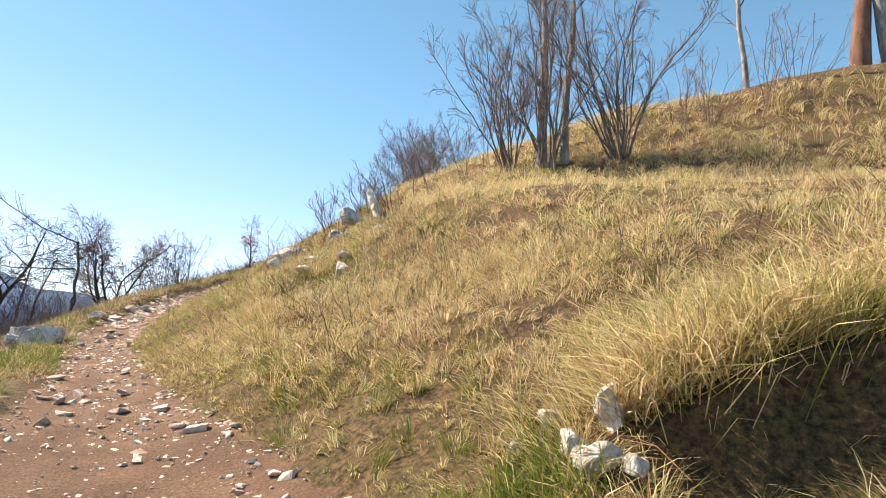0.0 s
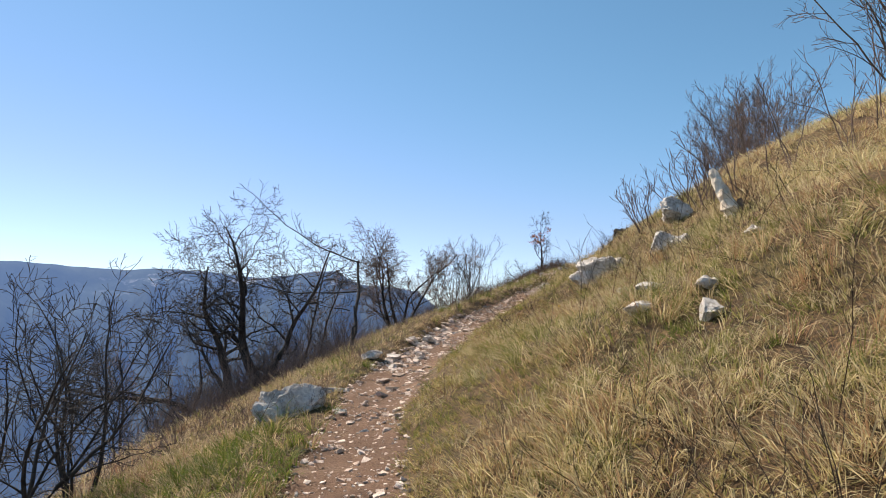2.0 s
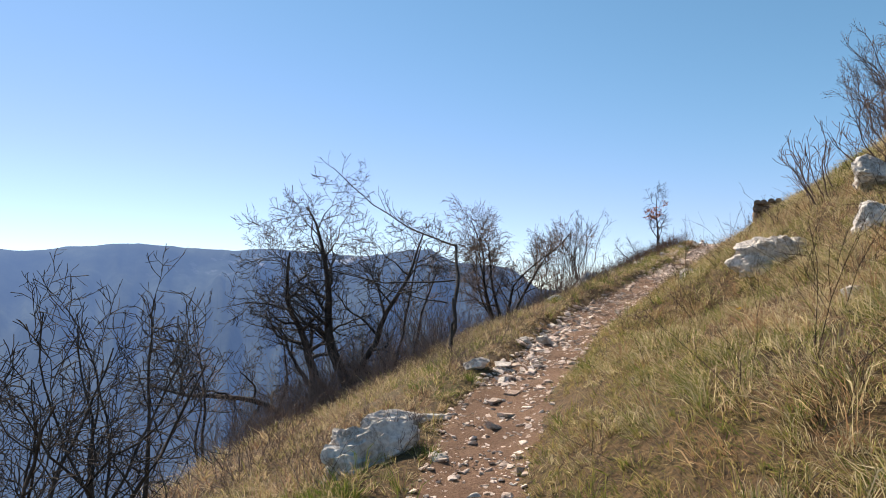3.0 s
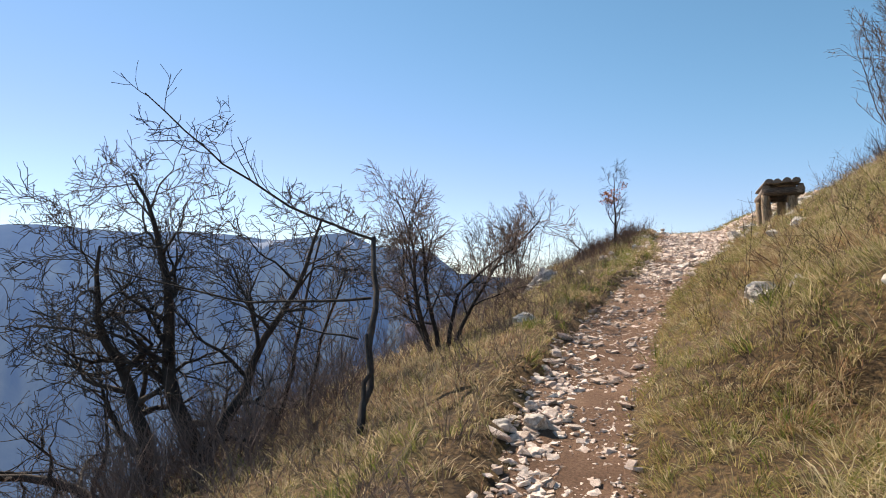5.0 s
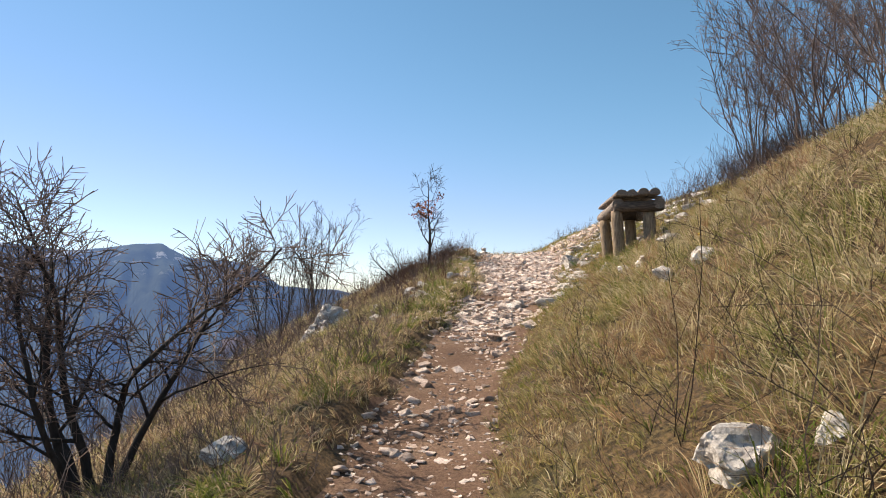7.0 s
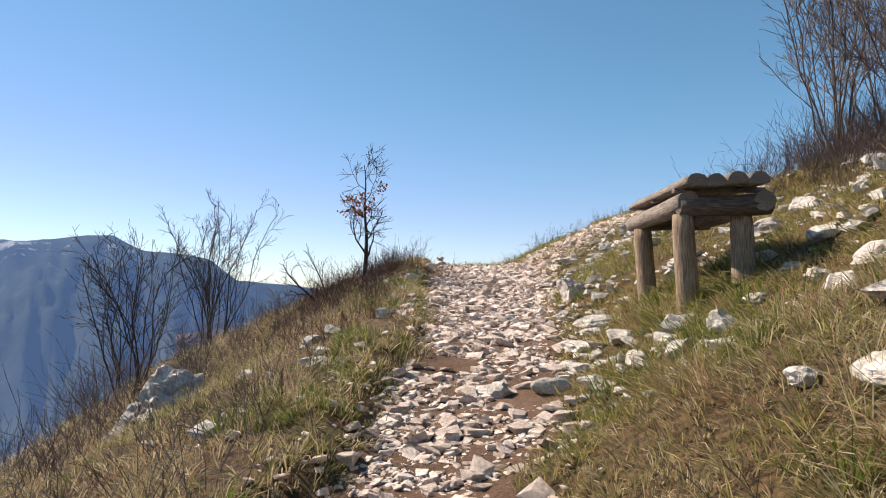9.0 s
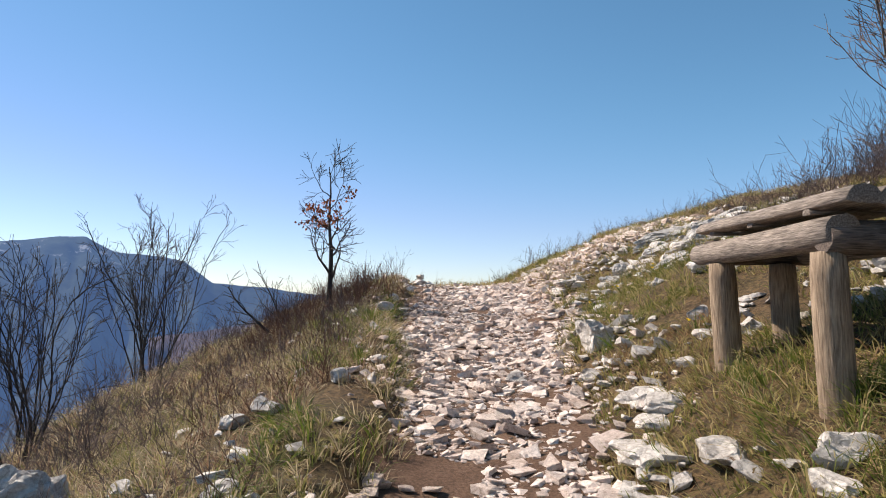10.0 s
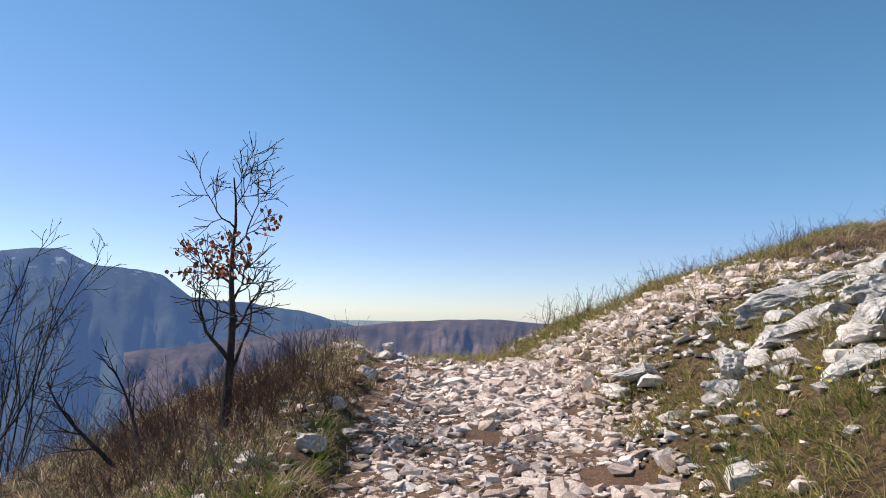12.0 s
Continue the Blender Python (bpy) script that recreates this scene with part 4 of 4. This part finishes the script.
# ---- grass and other growth that cannot be counted ----
def blades(name, label, mat, clumps, per, length, width, spread, droop, seed, category="grass"):
    """Tussocks at the given (x, y, size) rows: each blade is a bent tapering strip of two joints."""
    rng = np.random.default_rng(seed)
    n = len(clumps) * per
    cx, cy, cs = (np.repeat(clumps[:, k], per) for k in range(3))
    a = rng.uniform(0, 2 * math.pi, n)
    rr = np.abs(rng.normal(0, 1, n)) * spread * cs
    x, y = cx + rr * np.cos(a), cy + rr * np.sin(a)
    z = height(x, y) - 0.012
    # each blade leans outwards, and with its whole tussock to one side, most often downhill
    turf = np.repeat(rng.normal(0, 0.8, (len(clumps), 2)), per, axis=0)
    e = 0.25
    slope = np.stack([height(clumps[:, 0] + e, clumps[:, 1]) - height(clumps[:, 0] - e, clumps[:, 1]),
                      height(clumps[:, 0], clumps[:, 1] + e) - height(clumps[:, 0], clumps[:, 1] - e)], -1) / (2 * e)
    lean = np.stack([np.cos(a), np.sin(a)], -1) * rng.uniform(0.1, 1.0, n)[:, None] + turf - np.repeat(np.clip(slope, -1, 1), per, axis=0) * 0.9
    L = length * cs * rng.uniform(0.45, 1.25, n)
    way = np.concatenate([lean * rng.uniform(0.35, 1.35, n)[:, None], np.ones((n, 1))], 1)
    way /= np.linalg.norm(way, axis=1)[:, None]
    p0 = np.stack([x, y, z], -1)
    p1 = p0 + way * (L * 0.55)[:, None]
    bend = np.concatenate([lean * droop, (rng.uniform(-0.55, 0.55, n))[:, None]], 1)
    bend /= np.linalg.norm(bend, axis=1)[:, None] + 1e-9
    p2 = p1 + (bend + 0.5 * way) / 1.5 * (L * 0.5)[:, None]
    w = np.stack([-np.sin(a), np.cos(a), rng.normal(0, 0.35, n)], -1) * (width * rng.uniform(0.6, 1.35, n))[:, None] * 0.5
    V = np.stack([p0 - w, p0 + w, p1 + w * 0.8, p1 - w * 0.8, p2], 1).reshape(-1, 3)
    i = np.arange(n)[:, None] * 5
    ob = new(name, mesh_of(name, V, [i + np.array([[0, 1, 2, 3]]), i + np.array([[3, 2, 4]])], mat))
    return tagged(ob, label, category, kind="stuff")


def sow(rng, per_m2, y0, y1, s0, s1, side, patch=0.0, seed=0, scale=0.9):
    """Random places beside the path: between y0 and y1, s0 to s1 metres off its edge; patch: how much is left bare."""
    n = int(per_m2 * (y1 - y0) * (s1 - s0))
    y, s = rng.uniform(y0, y1, n), rng.uniform(s0, s1, n)
    x = right_edge(y) + s if side > 0 else left_edge(y) - s
    keep = vnoise(x / scale, y / scale, 300 + seed) > patch
    return x[keep], y[keep], s[keep]


def clear(x, y):
    """Away from the bare hollow by the start and the ground under the table."""
    return ((x - 1.75) / 0.85) ** 2 + ((y - 2.86) / 0.26) ** 2 > 1


def rows(x, y, size):
    return np.stack([x, y, size], -1)[clear(x, y)]


g = np.random.default_rng(12)
x, y, s = sow(g, 78, 0.8, 7.2, -0.02, 3.8, 1, 0.06, 1)
blades("dry_grass", "straw-coloured dry tussock grass hanging downhill on the bank", GRASS, rows(x, y, g.uniform(0.6, 1.3, len(x)) * np.clip(0.35 + s * 0.6, 0.35, 1.0) * (0.45 + 0.9 * vnoise(x * 1.8, y * 1.8, 501))), 26, 0.24, 0.0048, 0.06, 1.7, 1)
x, y, s = sow(g, 85, 6.2, 19.5, -0.02, 3.8, 1, 0.1, 31)
blades("olive_grass", "matted olive and straw grass on the bank", OLIVE_GRASS, rows(x, y, g.uniform(0.55, 1.3, len(x)) * np.clip(0.4 + s * 0.6, 0.4, 1.0) * (0.4 + 0.9 * vnoise(x * 2.1, y * 2.1, 503))), 24, 0.19, 0.0044, 0.06, 1.7, 31)
x, y, s = sow(g, 15, 2.0, 13.0, 0.4, 5.0, 1, 0.45, 32, 0.8)
blades("green_grass", "fresh green grass showing through the straw", GREEN_GRASS, rows(x, y, g.uniform(0.6, 1.3, len(x))), 24, 0.17, 0.0045, 0.06, 1.2, 32)
x, y, s = sow(g, 24, 0.5, 21, 3.6, 12.5, 1, 0.1, 2)
blades("dry_grass", "straw-coloured dry tussock grass on the upper bank", GRASS, rows(x, y, g.uniform(0.7, 1.35, len(x)) * (0.5 + 0.8 * vnoise(x * 1.5, y * 1.5, 502))), 22, 0.25, 0.0075, 0.07, 1.5, 2)
x, y, s = sow(g, 13, 4.0, 17, 12.5, 19, 1, 0.08, 14)
blades("dry_grass", "straw-coloured grass on the top of the hill", GRASS, rows(x, y, g.uniform(0.8, 1.4, len(x))), 14, 0.32, 0.012, 0.07, 1.0, 14)
x, y, s = sow(g, 95, 6.0, 19.0, -0.04, 2.4, -1, 0.12, 3)
blades("verge_grass", "short olive and brown grass on the outer verge", VERGE_GRASS, rows(x, y, g.uniform(0.55, 1.2, len(x)) * np.clip(0.5 + s, 0.5, 1.0)), 13, 0.17, 0.0055, 0.04, 0.9, 3)
x, y, s = sow(g, 19, 1.0, 30, 2.4, 7.5, -1, 0.1, 4)
blades("verge_grass", "brown and olive grass on the outer slope", VERGE_GRASS, rows(x, y, g.uniform(0.7, 1.3, len(x))), 14, 0.24, 0.009, 0.06, 0.9, 4)
x, y, s = sow(g, 95, 1.0, 8.0, -0.05, 2.4, -1, 0.15, 5)
blades("green_grass", "fresh green grass on the outer verge", GREEN_GRASS, rows(x, y, g.uniform(0.6, 1.2, len(x))), 15, 0.19, 0.006, 0.04, 0.8, 5)
x, y, s = sow(g, 95, 4.5, 19.5, -0.06, 1.3, 1, 0.12, 11)
blades("turf", "short olive and green grass along the inner edge of the path", EDGE_GRASS, rows(x, y, g.uniform(0.5, 1.2, len(x))), 15, 0.13, 0.005, 0.045, 1.0, 11)
x, y, s = sow(g, 55, 8.5, 19.5, 0.9, 4.2, 1, 0.15, 12)
blades("turf", "tangled brown and olive grass on the bank", VERGE_GRASS, rows(x, y, g.uniform(0.6, 1.3, len(x))), 14, 0.17, 0.0055, 0.06, 1.3, 12)
x, y, s = sow(g, 7, 6, 19.5, 0.6, 4.2, 1, 0.35, 13, 1.1)
blades("dry_grass", "pale bleached straw tussocks hanging on the bank", mat_grass("bleached_grass", 0.3), rows(x, y, g.uniform(0.7, 1.3, len(x))), 42, 0.26, 0.0042, 0.07, 1.9, 13)
# a green verge along the crest, beyond the rubble
x = g.uniform(-7.0, -0.8, 900)
y = np.interp(x, (-7.0, -6.1, -5.2, -4.0, -2.0, -0.8), (29.75, 29.7, 30.0, 30.5, 31.2, 32.2)) + g.normal(0, 0.3, 900)
blades("turf", "green and straw turf along the crest beyond the path", EDGE_GRASS, rows(x, y, g.uniform(0.6, 1.3, len(x))), 16, 0.17, 0.006, 0.06, 1.0, 36)
# shorter turf among the stones near the crest
x, y, s = sow(g, 150, 19.2, 32, -0.05, 3.4, 1, 0.24, 6, 0.55)
blades("turf", "short green and straw turf between the rocks", EDGE_GRASS, rows(x, y, g.uniform(0.5, 1.2, len(x))), 11, 0.16, 0.0068, 0.05, 0.9, 6)
x, y, s = sow(g, 36, 19.2, 35, 3.4, 8, 1, 0.3, 7, 0.7)
blades("turf", "short green and straw turf on the upper slope", VERGE_GRASS, rows(x, y, g.uniform(0.6, 1.2, len(x))), 14, 0.16, 0.007, 0.05, 0.8, 7)
x, y, s = sow(g, 120, 19.0, 30, -0.08, 2.6, -1, 0.2, 8, 0.6)
blades("verge_grass", "short olive turf on the outer verge near the crest", VERGE_GRASS, rows(x, y, g.uniform(0.5, 1.15, len(x))), 12, 0.16, 0.0062, 0.045, 0.8, 8)
# lush green tufts
x, y, s = sow(g, 9, 1.0, 30, 0.0, 1.0, 1, 0.5, 9, 0.8)
x2, y2, s2 = sow(g, 16, 5.0, 29, 0.0, 0.9, -1, 0.45, 10, 0.8)
x3, y3 = g.normal(-4.3, 0.35, 60), g.normal(20.5, 0.7, 60)
x4, y4 = g.normal(0.35, 0.3, 60), g.normal(2.75, 0.3, 60)
xs, ys = np.concatenate([x, x2, x3, x4]), np.concatenate([y, y2, y3, y4])
blades("green_tufts", "fresh dark green grass tufts along the path", GREEN_GRASS, rows(xs, ys, g.uniform(0.6, 1.3, len(xs))), 34, 0.2, 0.0055, 0.06, 1.0, 9)
# rank tufts before the hollow and straw trailing into it
x, y = g.normal(0.5, 0.32, 70), g.normal(2.55, 0.28, 70)
blades("green_tufts", "rank green and straw tufts beside the hollow", GREEN_GRASS, np.stack([x, y, g.uniform(0.6, 1.2, len(x))], -1), 40, 0.27, 0.006, 0.07, 1.2, 34)
x, y = g.uniform(0.9, 2.9, 90), g.uniform(1.9, 2.95, 90)
blades("dry_grass", "loose straw and roots trailing in the hollow", OLIVE_GRASS, np.stack([x, y, g.uniform(0.5, 1.1, len(x))], -1), 26, 0.26, 0.005, 0.09, 1.6, 35)
# long straw hanging over the hollow at the start
x, y = g.uniform(0.9, 3.4, 300), 3.2 + np.abs(g.normal(0, 0.16, 300))
blades("dry_grass", "long straw hanging over the hollow bank", GRASS, rows(x, y, g.uniform(0.8, 1.4, len(x))), 26, 0.42, 0.006, 0.06, 1.5, 10)


def brush(name, label, mat, places, per, length, radius, spread, seed):
    """Low leafless twigs: thin crooked stalks with two side shoots each."""
    rng = np.random.default_rng(seed)
    out = []
    for x, y, size in places:
        z = ground_z(x, y)
        for _ in range(per):
            d = np.array([rng.normal(0, spread), rng.normal(0, spread), 1.0])
            b = sweep(rng, np.array([x + rng.normal(0, 0.06), y + rng.normal(0, 0.06), z - 0.02]), d, length * size * rng.uniform(0.5, 1.2), radius, radius * 0.45, 0.16, 0.0, 4)
            out.append(b)
            out += fork(rng, b, 3, 0.3, length * 0.4 * size, 0.6, 0.7, 0.15, 0.02, 2, radius * 0.45)
    v, f = tubes(out, 3)
    ob = new(name, mesh_of(name, v, [f], mat))
    return tagged(ob, label, "brushwood", kind="stuff")


x, y, s = sow(g, 8.0, 8, 18.8, 0.15, 2.6, -1, 0.3, 20)
x2, y2, s2 = sow(g, 7.0, 18, 30, 0.4, 3.2, -1, 0.22, 21)
brush("brushwood", "low leafless brown undergrowth on the outer verge", TWIG, np.concatenate([rows(x, y, g.uniform(0.6, 1.3, len(x))), rows(x2, y2, g.uniform(0.6, 1.4, len(x2)))]), 6, 0.32, 0.0032, 0.4, 1)
x, y, s = sow(g, 2.7, 8, 30, 2.2, 7.5, -1, 0.25, 22)
brush("brushwood", "tangled leafless undergrowth below the trees", TWIG, rows(x, y, g.uniform(0.8, 1.8, len(x))), 6, 0.55, 0.0042, 0.45, 2)
x, y, s = sow(g, 7.5, 4.5, 18, 0.3, 3.8, 1, 0.4, 23)
brush("dry_stalks", "thin dark dry stalks standing in the straw grass", STALK, rows(x, y, g.uniform(0.6, 1.4, len(x))), 4, 0.34, 0.0024, 0.6, 3)
x, y, s = sow(g, 1.5, 3.6, 15.5, 0.6, 4.2, 1, 0.3, 33)
brush("dry_stalks", "long dark leaning stalks above the grass", STALK, rows(x, y, g.uniform(0.7, 1.4, len(x))), 3, 0.72, 0.003, 0.7, 8)
x, y, s = sow(g, 2.6, 10, 24, 2.1, 6.0, -1, 0.3, 34)
brush("brushwood", "thicket of leafless brown saplings below the path", TWIG, rows(x, y, g.uniform(0.7, 1.5, len(x))), 4, 0.85, 0.0042, 0.28, 9)
x, y = g.normal(-10.2, 1.1, 180), g.normal(13.9, 0.9, 180)
brush("brushwood", "dense leafless scrub round the foot of the old oak", TWIG, rows(x, y, g.uniform(0.7, 1.4, len(x))), 6, 0.9, 0.0045, 0.5, 10)
x, y = g.normal(-8.3, 0.5, 130), g.normal(27.3, 0.6, 130)
x2, y2, s2 = sow(g, 6, 19, 31, 0.4, 2.4, -1, 0.3, 24)
brush("heather", "russet leafless undergrowth round the young oak", RED_TWIG, np.concatenate([rows(x, y, g.uniform(0.8, 1.6, len(x))), rows(x2, y2, g.uniform(0.5, 1.1, len(x2)))]), 6, 0.36, 0.003, 0.4, 4)
x, y, s = sow(g, 2.0, 20, 33, 2.6, 8, 1, 0.35, 25)
brush("brushwood", "leafless brown undergrowth along the skyline", TWIG, rows(x, y, g.uniform(0.5, 1.2, len(x))), 5, 0.42, 0.0034, 0.45, 5)
x, y = g.normal(-1.5, 0.6, 170), g.normal(25.0, 0.9, 170)
brush("brushwood", "tangled brown leafless brush at the foot of the hazels", TWIG, rows(x, y, g.uniform(0.7, 1.5, len(x))), 7, 0.6, 0.0036, 0.45, 7)
x = g.uniform(-6.2, -0.8, 85)
y = np.interp(x, (-6.2, -4.0, -2.0, -0.8), (30.1, 31.0, 31.6, 32.6)) + g.normal(0, 0.3, 85)
brush("brushwood", "fine leafless stalks on the crest of the slope", TWIG, rows(x, y, g.uniform(0.5, 1.2, len(x))), 4, 0.38, 0.003, 0.4, 6)


# ---- loose stones on the path ----
def stone_shapes(count, seed):
    """Angular chips: hulls of a few random points."""
    rng = random.Random(seed)
    out = []
    for _ in range(count):
        bm = bmesh.new()
        flat = rng.uniform(0.14, 0.26)
        for sx in (-1, 1):
            for sy in (-1, 1):
                for sz in (-1, 1):
                    bm.verts.new((sx * 0.42 + rng.uniform(-0.26, 0.2), sy * 0.34 + rng.uniform(-0.24, 0.2), sz * flat * rng.uniform(0.35, 1.15)))
        bm.verts.new((rng.uniform(-0.5, 0.5), rng.uniform(-0.45, 0.45), flat * 1.1))
        r = bmesh.ops.convex_hull(bm, input=bm.verts)
        bmesh.ops.delete(bm, geom=[v for v in bm.verts if not v.link_faces], context='VERTS')
        bmesh.ops.recalc_face_normals(bm, faces=bm.faces)
        bm.verts.index_update()
        out.append((np.array([v.co[:] for v in bm.verts]), np.array([[v.index for v in f.verts] for f in bm.faces])))
        bm.free()
    return out


SHAPES = stone_shapes(14, 9)


def turn_of(rng):
    return np.array(Euler((rng.normal(0, 0.26), rng.normal(0, 0.26), rng.uniform(0, 6.28))).to_matrix())


def scree(name, label, x, y, size, mat, seed):
    """Many stones in one mesh."""
    rng = np.random.default_rng(seed)
    V, F, base = [], [], 0
    z = height(x, y) + 0.02
    for k in range(len(x)):
        v, f = SHAPES[rng.integers(len(SHAPES))]
        V.append((v * size[k]) @ turn_of(rng).T + (x[k], y[k], z[k] + size[k] * rng.uniform(-0.12, 0.1)))
        F.append(f + base)
        base += len(v)
    ob = new(name, mesh_of(name, np.concatenate(V), [np.concatenate(F)], mat))
    return tagged(ob, label, "stones", kind="stuff")


def across(n, y0, y1, lo, hi, rng):
    y = rng.uniform(y0, y1, n)
    u = rng.uniform(lo, hi, n)
    return left_edge(y) + (right_edge(y) - left_edge(y)) * u, y


q = np.random.default_rng(31)
x, y = across(31000, 18.0, 29.5, -0.35, 1.4, q)
u = (x - left_edge(y)) / (right_edge(y) - left_edge(y))
core = np.clip(1.12 - np.abs(u - 0.5 - 0.12 * np.clip((y - 24) / 4, 0, 1)) ** 3 * 6.5, 0.05, 1)
keep = (vnoise(x * 1.3, y * 1.3, 90) > 0.08 + 0.55 * np.clip((23.0 - y) / 3.2, 0, 1)) & (q.uniform(0, 1, len(x)) < core * (0.35 + 0.75 * vnoise(x * 2.7, y * 2.7, 91) + 0.7 * np.clip((y - 22.5) / 2, 0, 1)))
scree("scree", "pinkish-white angular limestone rubble covering the path", x[keep], y[keep], np.minimum(q.lognormal(-3.45, 0.6, keep.sum()), 0.13) * np.clip(0.72 + (y[keep] - 19) * 0.09, 0.72, 1.0), SCREE, 1)
w, v = q.uniform(0, 1, 4600), q.normal(0, 0.36, 4600)
x, y = np.interp(w, (0, 0.3, 0.55, 0.8, 1), (-6.4, -5.7, -4.8, -3.7, -2.4)) + v * 0.75, np.interp(w, (0, 0.3, 0.55, 0.8, 1), (27.5, 28.35, 28.95, 29.5, 30.1)) - v * 0.8
scree("scree", "white limestone rubble where the path bends over the crest", x, y, np.minimum(q.lognormal(-2.95, 0.5, len(x)), 0.18), SCREE, 2)
x, y = across(6500, 2.0, 20.6, 0.0, 1.0, q)
scree("gravel", "small reddish and pale stones scattered on the earth path", x, y, np.minimum(q.lognormal(-3.95, 0.55, len(x)), 0.09), SCREE, 3)
x, y = across(330, 10.6, 15.2, -0.05, 0.42, q)
scree("gravel", "pale broken stones along the outer edge of the path", x, y, np.minimum(q.lognormal(-2.9, 0.4, len(x)), 0.14), SCREE, 4)
x, y, s = sow(q, 50, 19.5, 31, 0.0, 4.2, 1, 0.42, 40, 0.7)
scree("scree", "white limestone fragments strewn over the slope by the table", x, y, np.minimum(q.lognormal(-2.75, 0.5, len(x)), 0.25), WHITE_ROCK, 5)
x, y, s = sow(q, 7, 19.5, 29, 0.0, 1.6, -1, 0.4, 41, 0.7)
scree("scree", "white limestone fragments on the outer verge", x, y, np.minimum(q.lognormal(-2.8, 0.45, len(x)), 0.22), WHITE_ROCK, 6)

# ---- small flowers in the turf ----
YELLOW, _nt, _b = material("yellow_petal", 0.6, 0.2)
_nt.links.new(ramp(_nt, noise_node(_nt, 60.0), [(0.35, (0.72, 0.42, 0.01)), (0.65, (0.85, 0.62, 0.03))]), _b.inputs["Base Color"])


def flower(x, y, seed):
    rng = random.Random(seed)
    t = empty("yellow_flower", x, y, ground_z(x, y))
    v, f = tubes([(np.array([(0, 0, -0.01), (0.004, 0.003, 0.04), (0.006, 0.0, 0.09)]), np.array([0.002, 0.0018, 0.0016]))], 5)
    ob = new("stalk", mesh_of("stalk", v, [f], GREEN_GRASS))
    ob.parent = t
    bm = bmesh.new()
    mid = bm.verts.new((0, 0, 0.004))
    ring = []
    for k in range(20):
        a, r = k * math.pi / 10, 0.02 if k % 2 else 0.013
        ring.append(bm.verts.new((r * math.cos(a), r * math.sin(a), 0.008 if k % 2 else 0.0)))
    for k in range(20):
        bm.faces.new((mid, ring[k], ring[(k + 1) % 20]))
    low = bm.verts.new((0, 0, -0.008))
    for k in range(20):
        bm.faces.new((low, ring[(k + 1) % 20], ring[k]))
    ob = part("flower_head", bm, YELLOW, t, "bright yellow flower head")
    ob.matrix_local = pose(0.006, 0, 0.092, rng.uniform(10, 35), rng.uniform(-20, 20), 0)
    return tagged(t, "small yellow flower in the short turf", "flower", "yellow flowers")


for n, (x, y) in enumerate([(-4.44, 26.13), (-4.48, 26.2), (-4.77, 26.03), (-4.05, 26.07), (-4.0, 26.3), (-4.35, 23.2), (-3.85, 17.6), (-2.9, 10.4)]):
    flower(x, y, n)


# the larger loose stones, each by itself
CHIPS = []
for v, f in SHAPES:
    CHIPS.append(mesh_of("stone", v, [f], STONE))
x1, y1 = across(80, 11.0, 18.5, 0.02, 0.95, q)
x2, y2 = across(170, 18.5, 27.0, -0.02, 1.08, q)
x3, y3 = across(20, 4.5, 11, 0.05, 0.95, q)
for k, (sx, sy) in enumerate(zip(np.concatenate([x1, x2, x3]), np.concatenate([y1, y2, y3]))):
    ob = new("stone", CHIPS[k % len(CHIPS)])
    d = float(q.uniform(0.07, 0.15)) * (1.1 if k >= 80 else 0.75)
    ob.matrix_basis = Matrix.LocRotScale((sx, sy, ground_z(sx, sy) + 0.022 + d * 0.07), Euler((q.normal(0, 0.22), q.normal(0, 0.22), q.uniform(0, 6.28))), (d, d * q.uniform(0.7, 1.1), d * q.uniform(0.7, 1.1)))
    ob.parent = PATHWAY
